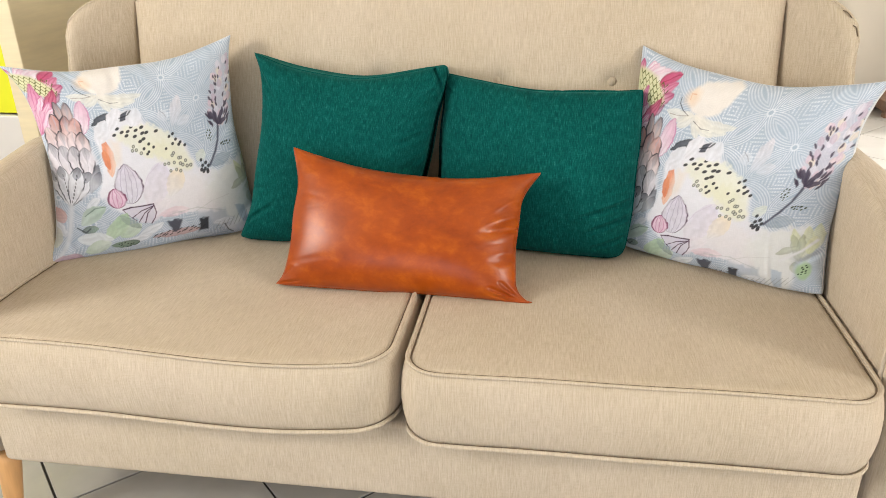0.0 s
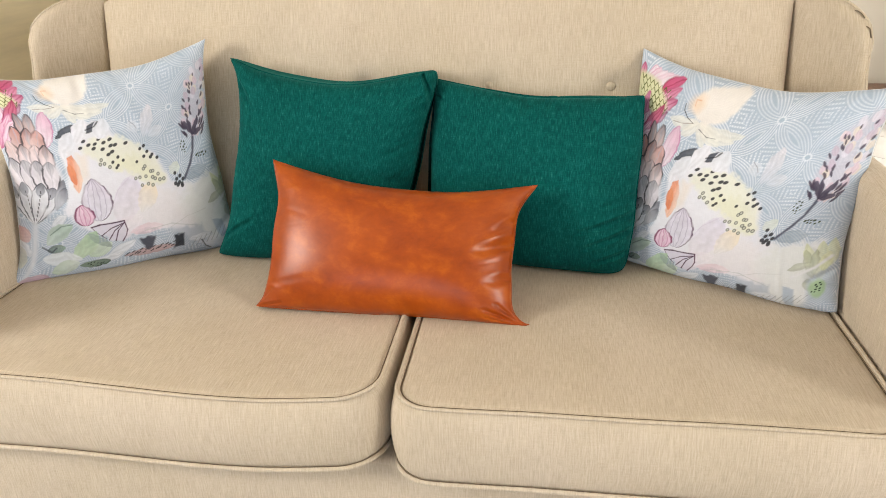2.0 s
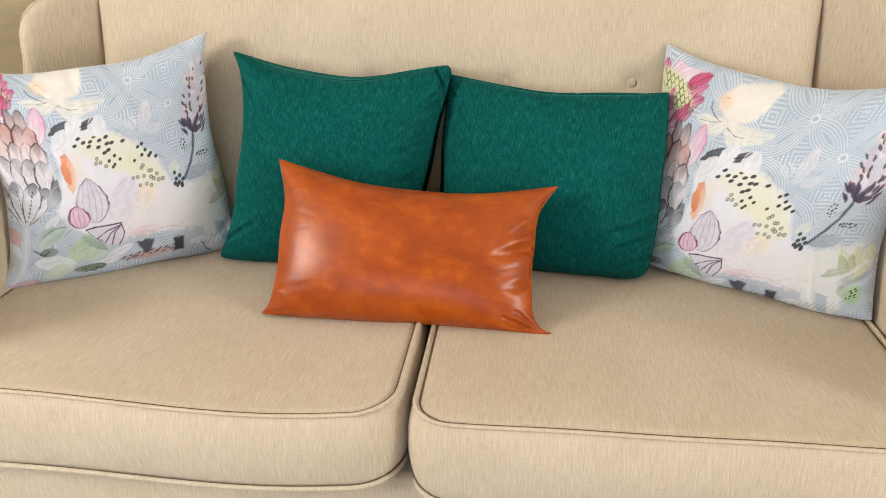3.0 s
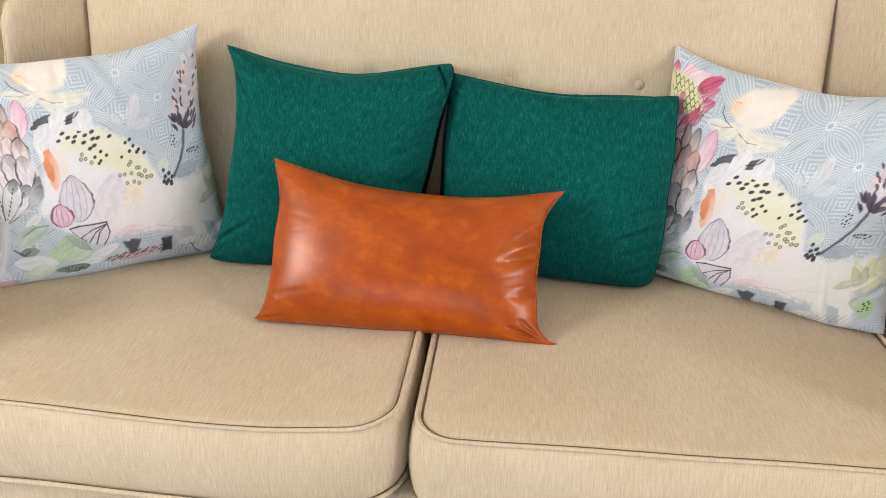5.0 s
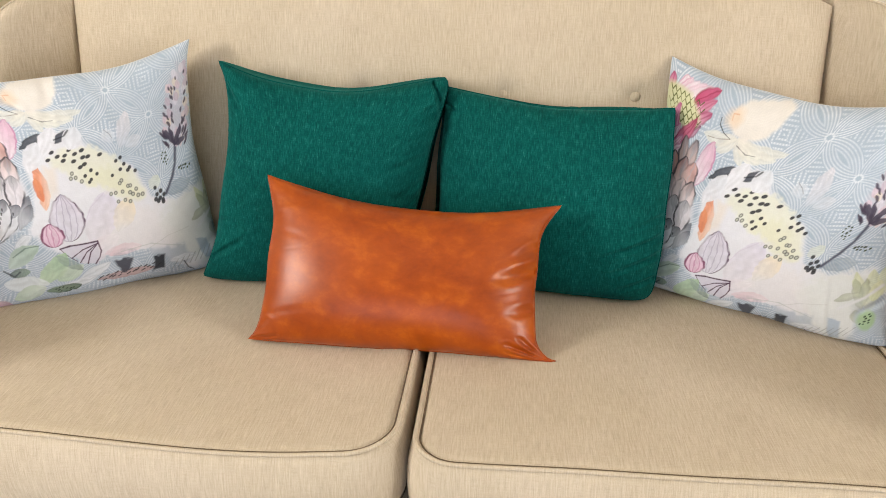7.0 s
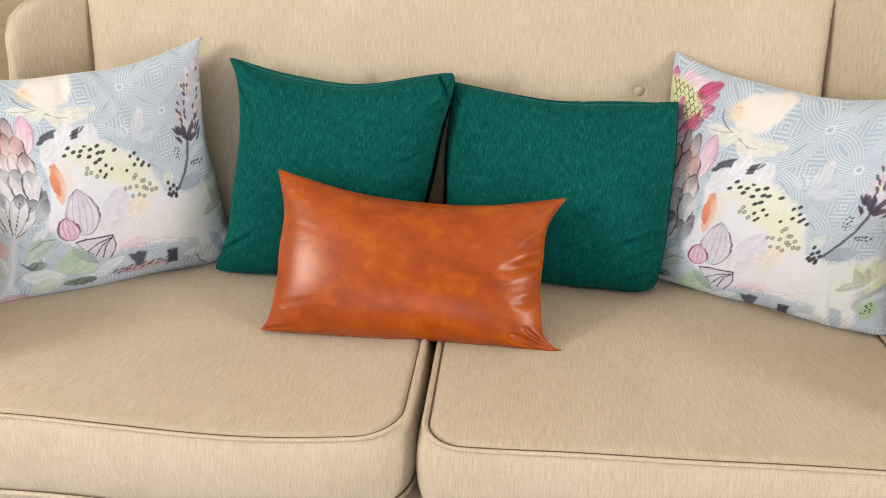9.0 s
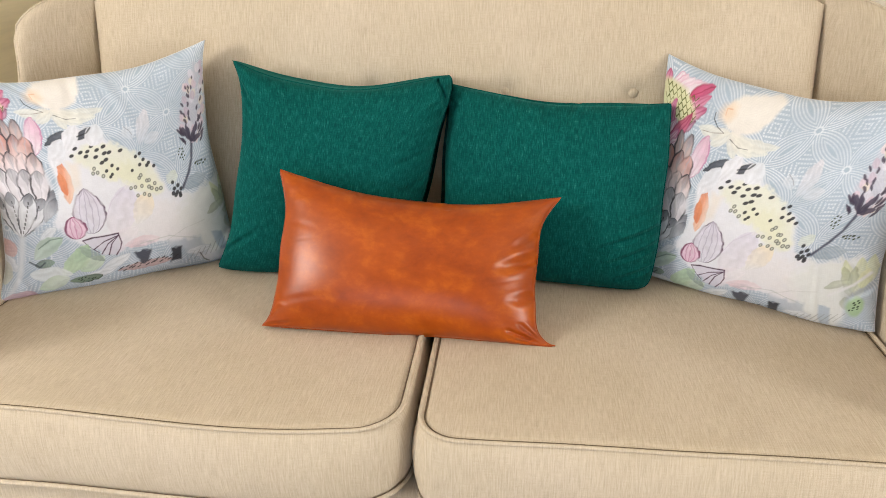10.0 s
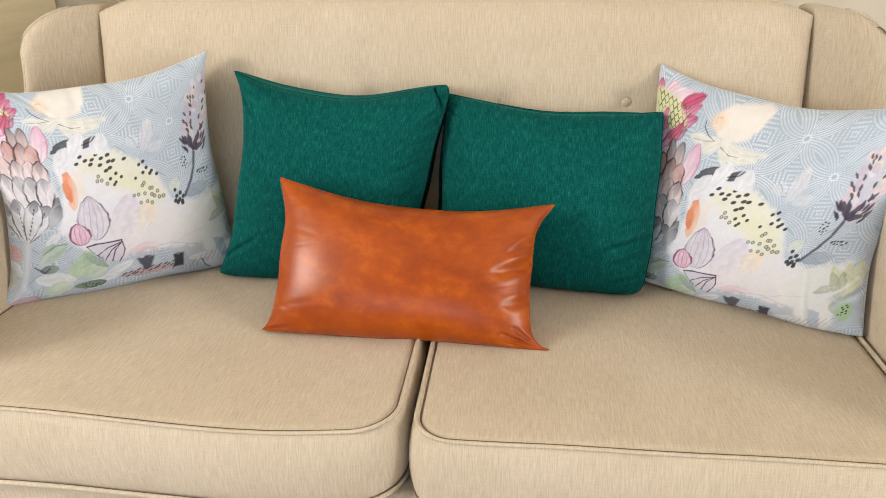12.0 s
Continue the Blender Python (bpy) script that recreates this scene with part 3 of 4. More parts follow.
# ---- printed cloth ----
class Print:
    """Watercolour shapes laid one over another on a cloth; places run from 0 to 100 across and up it."""

    def __init__(self, u, v):
        self.u, self.v = u * 100.0, v * 100.0
        self.c = np.zeros(u.shape + (3,))
        self.fine, self.mid, self.big = self.field(1.6, 1), self.field(5.0, 2), self.field(14.0, 3)

    def field(self, size, seed):
        """Smooth random values, about -1 to 1, in lumps of that size."""
        rng = np.random.RandomState(seed)
        k = int(160 / size) + 4
        g = rng.uniform(-1, 1, (k, k))
        x, y = (self.u + 30) / size, (self.v + 30) / size
        x, y = np.clip(x, 0, k - 2.001), np.clip(y, 0, k - 2.001)
        i, j = x.astype(int), y.astype(int)
        a, b = x - i, y - j
        a, b = a * a * (3 - 2 * a), b * b * (3 - 2 * b)
        return (g[j, i] * (1 - a) + g[j, i + 1] * a) * (1 - b) + (g[j + 1, i] * (1 - a) + g[j + 1, i + 1] * a) * b

    @staticmethod
    def lin(rgb):
        return (np.array(rgb, float) / 255) ** 2.2 * np.array((0.85, 0.86, 0.90))

    def lay(self, mask, rgb, alpha=1.0):
        col = self.lin(rgb) if isinstance(rgb, tuple) else rgb
        m = np.clip(mask * alpha, 0, 1)[..., None]
        self.c = self.c * (1 - m) + col * m

    def petal(self, p, q, wide, c0, c1=None, edge=None, ew=0.5, alpha=0.95, veins=0, vein=None, bend=0.0, fat=0.5, dark=0.0):
        """A leaf from p to its tip q, its colour running from c0 to c1, with an outline and veins if wanted."""
        dx, dy = q[0] - p[0], q[1] - p[1]
        n = math.hypot(dx, dy)
        x, y = self.u - p[0], self.v - p[1]
        t = (x * dx + y * dy) / (n * n)
        s = (-x * dy + y * dx) / n - bend * n * 4 * t * (1 - t)
        s = s + 0.35 * self.fine
        tt = np.clip(t, 0.0001, 0.9999)
        a = fat / (1 - fat)
        shape = tt ** (a * 0.8) * (1 - tt) ** 0.8
        peak = fat ** (a * 0.8) * (1 - fat) ** 0.8
        half = wide / 2 * shape / peak
        d = np.abs(s) - half
        inside = np.clip(0.5 - d / 0.5, 0, 1) * ((t > 0) & (t < 1))
        grad = np.clip(t + 0.22 * self.mid, 0, 1)[..., None]
        col = self.lin(c0) * (1 - grad) + self.lin(c1 or c0) * grad
        col = col * (1 + 0.05 * np.sin(7.0 * s / (half + 0.05) + 4.0 * self.mid) + 0.04 * self.fine)[..., None]
        if dark:
            col = col * (1 - dark * np.clip(0.4 + self.mid + (np.abs(s) / (half + 0.01) - 0.5), 0, 1))[..., None]
        self.lay(inside, col, alpha)
        for k in range(veins):
            f = (k + 1) / (veins + 1) * 2 - 1
            self.lay(np.clip(1.3 - np.abs(s - f * half) / 0.28, 0, 1) * inside, vein or edge, 0.55)
        if edge:
            self.lay(np.clip(1.4 - np.abs(d) / ew, 0, 1) * ((t > 0) & (t < 1)) * np.clip(0.72 + 0.75 * self.mid + 0.3 * self.fine, 0, 1), edge, 0.9)

    def stroke(self, pts, wide, rgb, alpha=0.9, thin=0.0):
        best = np.full(self.u.shape, 99.0)
        total = len(pts) - 1
        for k in range(total):
            (x0, y0), (x1, y1) = pts[k], pts[k + 1]
            dx, dy = x1 - x0, y1 - y0
            t = np.clip(((self.u - x0) * dx + (self.v - y0) * dy) / (dx * dx + dy * dy + 1e-9), 0, 1)
            w = 1 - thin * (k + t) / total
            best = np.minimum(best, np.hypot(self.u - x0 - t * dx, self.v - y0 - t * dy) / w)
        self.lay(np.clip(1.3 - (best + 0.1 * self.fine) / (wide / 2), 0, 1), rgb, alpha)

    def blob(self, p, rx, ry, turn, rgb, alpha=0.9, soft=0.3, ragged=0.15):
        c, s = math.cos(radians(turn)), math.sin(radians(turn))
        x, y = self.u - p[0], self.v - p[1]
        r = np.hypot((x * c + y * s) / rx, (-x * s + y * c) / ry) + ragged * self.mid + ragged * 0.5 * self.fine
        self.lay(np.clip((1 + soft / 2 - r) / soft, 0, 1), rgb, alpha)

    def area(self, pts, rgb, alpha=1.0, soft=1.5, ragged=0.8):
        """A patch with soft, uneven borders."""
        best = np.full(self.u.shape, 1e9)
        odd = np.zeros(self.u.shape, bool)
        x, y = self.u + ragged * self.mid, self.v + ragged * self.fine
        for k in range(len(pts)):
            (x0, y0), (x1, y1) = pts[k - 1], pts[k]
            dx, dy = x1 - x0, y1 - y0
            t = np.clip(((x - x0) * dx + (y - y0) * dy) / (dx * dx + dy * dy + 1e-9), 0, 1)
            best = np.minimum(best, np.hypot(x - x0 - t * dx, y - y0 - t * dy))
            if y1 != y0:
                odd ^= ((y0 > y) != (y1 > y)) & (x < dx * (y - y0) / dy + x0)
        d = np.where(odd, -best, best)
        self.lay(np.clip(0.5 - d / soft, 0, 1), rgb, alpha)

    def seeds(self, centre, count, spread, size, rgb, seed, turn=0.0, hollow=None):
        """A scatter of small painted spots that keep apart."""
        rng = np.random.RandomState(seed)
        done = []
        for _ in range(count * 12):
            if len(done) >= count:
                break
            a, r = rng.uniform(0, 2 * math.pi), math.sqrt(rng.uniform(0, 1))
            x, y = r * spread[0] * math.cos(a), r * spread[1] * math.sin(a)
            c, s = math.cos(radians(turn)), math.sin(radians(turn))
            p = (centre[0] + x * c - y * s, centre[1] + x * s + y * c)
            if all(math.hypot(p[0] - o[0], p[1] - o[1]) > size * 2.6 for o in done):
                done.append(p)
        for p in done:
            k, w = rng.uniform(0.75, 1.2), rng.uniform(20, 70)
            self.blob(p, size * k * 1.25, size * k * 0.85, w, rgb, 0.92, 0.5, 0.1)
            if hollow:
                self.blob(p, size * k * 0.7, size * k * 0.4, w, hollow, 0.8, 0.6, 0.1)

    def lattice(self, node, e1, e2, ground, line, deep):
        """Four-petalled flowers on a slanting net, drawn in dotted pale lines."""
        self.lay(np.ones(self.u.shape), ground)
        x, y = self.u - node[0], self.v - node[1]
        det = e1[0] * e2[1] - e1[1] * e2[0]
        a, b = (x * e2[1] - y * e2[0]) / det, (y * e1[0] - x * e1[1]) / det
        fa, fb = a - np.floor(a), b - np.floor(b)
        da, db = np.minimum(fa, 1 - fa), np.minimum(fb, 1 - fb)
        radius = 0.70
        def lens(along, across):
            return across - (np.sqrt(np.maximum(radius ** 2 - (along - 0.5) ** 2, 0)) - math.sqrt(radius ** 2 - 0.25))
        d = np.minimum(lens(fa, db), lens(fb, da))
        wash = np.clip(0.85 + 0.30 * self.big + 0.2 * self.mid, 0.5, 1)
        dots = 0.55 + 0.45 * np.sign(np.sin((self.u + 0.37 * self.v) * 2 * math.pi / 1.15))
        # hatching between the petals
        upright = np.abs(fa - fb) < np.abs(fa + fb - 1)
        stripe = np.where(upright, np.sin(self.u * 2 * math.pi / 1.6), np.sin(self.v * 2 * math.pi / 1.6))
        dash = np.where(upright, np.sin(self.v * 2 * math.pi / 1.1), np.sin(self.u * 2 * math.pi / 1.1))
        hatch = np.clip(stripe * 1.8 + 0.1, 0, 1) * (0.72 + 0.28 * np.sign(dash)) * (d > 0.055)
        self.lay(hatch * wash, line, 0.85)
        for level, strength in ((0.024, 0.9), (-0.024, 0.9), (-0.072, 0.85), (-0.120, 0.8), (-0.166, 0.7)):
            self.lay(np.clip(1.5 - np.abs(d - level) / 0.0105, 0, 1) * wash * (0.75 + 0.25 * dots), line, strength)
        self.lay(np.clip((-0.184 - d) / 0.012, 0, 1), deep, 0.45)
        ray = np.hypot(np.minimum(fa, 1 - fa), np.minimum(fb, 1 - fb))
        self.lay(np.clip(1.3 - np.abs(ray - 0.06) / 0.02, 0, 1) * (np.round(a) % 2 == 0), line, 0.7)
        self.lay(np.clip((0.05 - ray) / 0.015, 0, 1) * (np.round(a) % 2 == 0), deep, 0.9)


WHITE_INK, INK, GREY_INK = (240, 240, 245), (44, 44, 52), (120, 124, 134)


def floral(u, v):
    c = Print(u, v)
    c.lattice((64, 92), (15.5, 14.5), (15.5, -14.5), (182, 197, 212), (238, 242, 246), (174, 191, 207))
    # pale ground in the middle and low down
    c.area([(26, 67), (34, 74), (40, 80), (43, 78), (49, 77), (52, 70), (69, 58), (74, 42), (84, 38), (100, 42), (100, 31), (100, 15), (97, 0), (85, 2), (75, 12), (65, 20), (49, 19), (30, 26), (22, 36), (26, 52)], WHITE_INK, 0.97, 2.5, 1.6)
    c.area([(82, 38), (99, 41), (100, 28), (100, 12), (98, 0), (80, 11), (72, 28)], (236, 238, 232), 0.8, 5, 2)
    c.area([(54, 46), (76, 37), (80, 16), (65, 20), (48, 26)], (244, 240, 240), 0.8, 6, 2)
    # pale washes inside the large bloom
    c.petal((45, 26), (56, 50), 13, (240, 234, 240), (224, 218, 234), None, alpha=0.7)
    c.petal((56, 30), (64, 45), 9, (240, 238, 236), (250, 226, 176), None, alpha=0.6)
    c.petal((49, 21), (65, 21), 6, (240, 200, 208), (246, 226, 230), None, alpha=0.6)
    c.petal((39, 19), (56, 29), 10, (240, 226, 234), (246, 240, 244), None, alpha=0.5)
    c.stroke([(42, 35), (47, 44), (54, 49)], 0.5, (214, 204, 222), 0.5)
    c.stroke([(68, 19), (77, 23), (87, 24)], 0.5, (212, 212, 208), 0.5)
    c.stroke([(56, 20), (69, 21), (83, 16)], 0.6, (190, 196, 190), 0.5)
    # green hints by the far side
    for p, q, w in (((99.3, 41.2), (103.1, 20.6), 6), ((103, 42.7), (105.5, 29.3), 5), ((93.4, 39.9), (98.9, 27), 4)):
        c.petal(p, q, w, (214, 220, 168), (236, 238, 210), None, alpha=0.7)
    for p, q in (((94, 37), (100, 22)), ((98, 37), (100, 24)), ((89, 26), (98, 30)), ((98, 22), (100, 15))):
        c.petal(p, q, 4, (168, 176, 140), (214, 220, 196), None, alpha=0.6, dark=0.3)
    c.area([(98, 33), (100, 27), (100, 17), (97, 21)], (182, 192, 190), 0.5, 3, 2)
    # low strip with the net showing through
    c.area([(68.4, 18.3), (83.9, 16.4), (83.8, 6.7), (68.4, 8.6)], (176, 190, 204), 0.6, 2, 1)
    c.area([(88.8, 16.9), (93.9, 16.2), (94.9, 6.3), (90.8, 6.9)], (182, 196, 210), 0.85, 1.0, 0.6)
    c.area([(98.2, 20.2), (106.3, 30.3), (112.3, 9.5), (100.4, 9.1)], (190, 202, 212), 0.7, 2, 1)
    c.blob((102.8, 17.1), 3.2, 5.0, 10, (176, 206, 158), 0.9, 0.4, 0.2)
    c.seeds((102.8, 17.1), 9, (2.4, 4.0), 0.45, (60, 76, 56), 41)
    c.petal((103.2, 36.3), (103, 26.4), 5, (230, 230, 190), (216, 222, 180), None, alpha=0.8)
    c.stroke([(91.7, 22.4), (99.7, 28), (104.6, 33.9)], 1.8, (240, 240, 240), 0.9)
    # yellow petal with dark spots
    c.area([(36, 67), (42, 71), (54, 70), (63, 64), (69, 56), (72, 46), (69, 42), (62, 44), (56, 52), (48, 54), (42, 60), (37, 64)], (241, 241, 222), 0.88, 2.0, 1.0)
    c.area([(48, 62), (60, 60), (69, 48), (67, 43), (59, 49), (49, 56)], (239, 238, 198), 0.5, 5, 1.5)
    for p in ((38, 70), (36, 67), (40, 68), (43, 68), (45, 70), (42, 66), (47, 68), (46, 65), (50, 69), (50, 66), (52, 66), (50, 63), (48, 62), (57, 66)):
        c.blob(p, 1.1, 0.7, 25, INK, 0.95, 0.5, 0.12)
    for p in ((49, 58), (52, 60), (54, 58), (51, 56), (50, 55), (60, 56), (63, 62), (65, 63), (64, 58), (67, 57), (70, 56), (66, 60), (68, 58)):
        c.blob(p, 0.9, 0.68, 50, INK, 0.95, 0.5, 0.12)
    for p in ((44, 60), (45, 58), (47, 56), (43, 58), (62, 52), (65, 50), (63, 53), (66, 50), (68, 48), (65, 47), (66, 46), (68, 45), (70, 45), (57, 48), (59, 48), (62, 48), (62, 44), (59, 44), (64, 43)):
        c.blob(p, 1.0, 0.8, 60, (104, 106, 100), 0.9, 0.5, 0.12)
        c.blob(p, 0.55, 0.42, 60, (206, 206, 190), 0.85, 0.6, 0.1)
    # orange petal
    c.petal((29, 45), (30, 66), 5.5, (244, 196, 168), (236, 150, 110), None, bend=-0.05, alpha=0.95)
    c.petal((29, 49), (29, 60), 3.6, (226, 120, 74), (236, 150, 104), None, alpha=0.8)
    c.area([(33, 64), (38, 64), (36, 53), (31, 49)], (246, 234, 220), 0.7, 3, 1)
    # dark and white ribbons over the bloom
    c.petal((26, 72), (38, 78), 3.6, (66, 70, 80), (108, 114, 124), None, bend=0.05, dark=0.5)
    c.petal((38, 74), (47, 78), 3.6, (58, 62, 74), (92, 98, 110), None, bend=-0.04, dark=0.4)
    c.petal((34, 69), (40, 81), 6.5, WHITE_INK, WHITE_INK, None)
    c.petal((27, 62), (33, 75), 7.0, WHITE_INK, (232, 234, 240), None)
    c.petal((45, 70), (49, 79), 8.0, WHITE_INK, (230, 234, 240), None)
    c.stroke([(40, 75), (44, 76), (46, 78)], 0.8, INK, 0.8)
    # ghost buds in the net
    c.petal((66, 67), (70, 82), 6, (214, 220, 230), (232, 226, 230), None, alpha=0.7)
    c.petal((63, 70), (60, 76), 5, (220, 228, 236), (226, 230, 236), None, alpha=0.6)
    c.petal((68, 67), (75, 70), 5, (220, 226, 234), (228, 230, 236), None, alpha=0.6)
    c.stroke([(60, 76), (62, 74), (63, 72)], 0.45, (120, 126, 136), 0.6)
    c.petal((74, 46), (79, 51), 5, (228, 234, 226), (226, 232, 214), None, alpha=0.7)
    c.petal((80, 42), (93, 44), 6, (150, 164, 180), (184, 196, 206), None, alpha=0.7, dark=0.3)
    # cream bud
    for q, bend in (((18.7, 86.9), 0.08), ((25.3, 82.3), 0.06), ((36.8, 78.9), 0.0), ((43.7, 80.3), -0.06), ((49.5, 82.4), -0.10), ((53.2, 85.4), -0.10)):
        c.petal((32.7, 87.6), q, 4.6, (242, 238, 226), (234, 234, 224), None, bend=bend, alpha=0.8)
    c.area([(27.2, 92), (27.9, 95.5), (31.6, 99.4), (44.6, 102.4), (47.7, 100.4), (46.2, 93.8), (42.7, 88.9), (34.8, 86.8), (30.6, 88.4)], (249, 241, 230), 0.92, 1.4, 0.35)
    c.blob((29, 94.1), 3.6, 3.0, 20, (246, 216, 184), 0.7, 0.9, 0.25)
    c.stroke([(28.2, 92.7), (28, 94.8), (30, 94.8)], 0.5, (230, 170, 130), 0.6)
    c.stroke([(24.1, 92.7), (24.3, 90.6), (26.6, 88.4), (29.8, 86.9)], 0.5, (70, 72, 76), 0.85, 0.4)
    c.stroke([(20.8, 86.1), (24.8, 86.1), (29.8, 86.9)], 0.35, (140, 126, 112), 0.7)
    c.stroke([(33, 85.3), (37.3, 82.9), (41.3, 82.8)], 0.4, (110, 110, 110), 0.75)

    # pink bloom in the corner
    for k, (q, w) in enumerate((((6, 100), 6), ((8, 100), 6), ((11, 100), 6), ((14, 100), 6), ((17, 100), 6))):
        c.petal((5, 88), q, w, (248, 236, 242), (242, 208, 222) if k % 2 else (246, 226, 234), (226, 178, 200), 0.3, alpha=0.92)
    c.petal((0, 91), (0, 99), 4, (238, 190, 208), (206, 90, 136), (176, 70, 112), 0.35, veins=1)
    c.petal((11, 94), (20, 100), 4.2, (196, 48, 98), (216, 100, 142), (150, 30, 70), 0.35, veins=1, vein=(150, 24, 70))
    c.petal((10, 88), (20, 97), 4.2, (246, 216, 228), (214, 96, 140), (190, 90, 130), 0.35, veins=2)
    c.petal((9, 85), (20, 93), 3.8, (244, 208, 222), (196, 80, 126), (160, 60, 104), 0.35, veins=1)
    c.petal((8, 81), (17, 88), 3.6, (240, 200, 216), (150, 84, 122), (120, 60, 96), 0.35, veins=1)
    c.blob((6, 91), 9.0, 5.2, -12, (226, 226, 176), 0.95, 0.3, 0.12)
    for k in range(5):
        for j in range(7):
            p = ((0, 91)[0] + 1.0 + j * 2.2 + (k % 2) * 1.1, (6, 91)[1] + 4.0 - k * 1.9 - j * 0.1)
            c.stroke([(p[0] - 1.1, p[1] + 0.7), (p[0], p[1] - 0.7), (p[0] + 1.1, p[1] + 0.7)], 0.4, (96, 100, 40), 0.9)
    for a, q, w, c0, c1, line in (((0, 66), (1, 84), 5.5, (236, 196, 214), (246, 228, 236), (206, 140, 172)),
                                  ((0, 66), (6, 92), 6.0, (240, 204, 220), (222, 130, 170), (190, 90, 136)),
                                  ((0, 66), (0, 77), 4.5, (236, 184, 206), (246, 224, 234), (206, 130, 166)),
                                  ((1, 66), (8, 86), 5.5, (234, 176, 202), (246, 222, 232), (206, 120, 160)),
                                  ((2, 68), (15, 90), 5.0, (238, 190, 210), (196, 40, 94), (150, 40, 84)),
                                  ((1, 66), (10, 83), 4.5, (232, 160, 190), (242, 206, 222), (200, 110, 150)),
                                  ((3, 66), (12, 81), 5.0, (240, 206, 222), (246, 222, 232), (206, 140, 172)),
                                  ((0, 65), (2, 78), 4.0, (228, 150, 184), (244, 214, 226), (196, 100, 146))):
        c.petal(a, q, w, c0, c1, line, 0.35, veins=2, vein=line)

    # pink leaf beside the grey bloom
    c.petal((21, 67), (24, 85), 6.5, (244, 232, 238), (236, 190, 212), (206, 140, 176), 0.4, veins=2, vein=(226, 190, 208))
    # grey scaly bloom
    base, tip = (8, 29), (15, 78)
    c.area([(7, 69), (15, 78), (20, 71), (23, 58), (24, 49), (18, 37), (8, 29), (2, 37), (0, 51)], (228, 227, 233), 0.95, 2.0, 1.0)
    rng = np.random.RandomState(5)
    for row, (f, count, wide, spread, light, deep) in enumerate((
            (0.97, 2, 4.6, 3.0, (224, 198, 192), (190, 166, 164)), (0.85, 3, 6.4, 6.0, (240, 222, 220), (206, 150, 140)),
            (0.70, 4, 6.8, 8.4, (240, 236, 240), (228, 198, 194)), (0.54, 4, 7.6, 9.6, (242, 234, 238), (224, 220, 226)))):
        cx, cy = base[0] + (tip[0] - base[0]) * f, base[1] + (tip[1] - base[1]) * f
        for k in range(count):
            o = (k + 0.5) / count * 2 - 1
            x = cx + o * spread + rng.uniform(-0.6, 0.6)
            lift = 6.0 + rng.uniform(-1.2, 1.2)
            c.petal((x - o * 1.5, cy - 12.0), (x + o * 1.8, cy + lift), wide, light, deep, (58, 56, 64), 0.46, veins=1, vein=(186, 182, 190), dark=0.12, fat=0.58)
            if row in (0, 3) or k % 2:
                c.petal((x + o * 0.4, cy + lift - 8.5), (x + o * 1.8, cy + lift), wide * 0.46, (200, 198, 206), (66, 68, 78), None, alpha=0.5, dark=0.2, fat=0.66)
    for o, w in ((-9.0, 6.0), (10.0, 7.0), (-4.0, 7.0), (4.8, 7.5)):
        end = (base[0] + o + 1.0, base[1] + 23 - abs(o) * 0.45)
        c.petal(base, end, w, (244, 244, 247), (224, 226, 232), (84, 86, 94), 0.32, fat=0.60, dark=0.05)
        c.petal((base[0] + o * 0.72, base[1] + 15.5 - abs(o) * 0.3), end, w * 0.55, (170, 172, 182), (62, 64, 74), None, alpha=0.75, dark=0.3, fat=0.5)
        for k in range(8):
            q = (base[0] + (end[0] - base[0]) * (0.12 + 0.09 * k), base[1] + (end[1] - base[1]) * (0.12 + 0.09 * k))
            c.stroke([q, (q[0] + 0.1 * o / 9, q[1] + 0.9)], 0.6, (56, 56, 64), 0.85)
    for a, b in (((18, 36), (24, 52)), ((20, 39), (24, 48))):
        c.petal(a, b, 4.5, (196, 198, 206), (92, 94, 104), None, alpha=0.8, dark=0.25)
    # purple buds in line
    c.petal((36, 30), (37, 52), 13.5, (228, 226, 236), (224, 216, 230), (84, 52, 84), 0.5, veins=4, vein=(168, 162, 184), fat=0.42)
    c.petal((30, 28), (29, 39), 8.5, (236, 196, 218), (240, 210, 226), (120, 32, 84), 0.55, veins=3, vein=(190, 100, 150), fat=0.42, bend=-0.03)
    c.area([(32, 27), (39, 28), (47, 28), (47, 22), (46, 17), (42, 18), (37, 22)], (224, 220, 232), 0.9, 0.8, 0.3)
    for q in ((36, 22), (39, 19), (42, 18)):
        m = ((q[0] * 0.5 + (47, 27)[0] * 0.5) - 0.8, (q[1] * 0.5 + (47, 27)[1] * 0.5) + 0.8)
        c.stroke([(47, 27), m, q], 0.6, (80, 42, 72), 0.9)
    c.stroke([(32, 27), (36, 28), (40, 28), (47, 28)], 0.9, (70, 34, 64), 0.95)
    c.stroke([(47, 28), (48, 23), (47, 20), (45, 17)], 0.8, (84, 46, 76), 0.9)
    c.stroke([(32, 27), (34, 24), (38, 20)], 0.5, (96, 60, 88), 0.8)

    # flower spike
    stem = [(90, 61), (88, 53), (85, 48), (80, 42)]
    c.stroke(stem, 1.5, (84, 86, 104), 0.95)
    top, foot = (96, 91), (90, 60)
    c.area([(94, 92), (97, 86), (98, 75), (96, 62), (90, 60), (86, 66), (87, 79), (91, 87)], (208, 204, 216), 0.75, 3.0, 1.5)
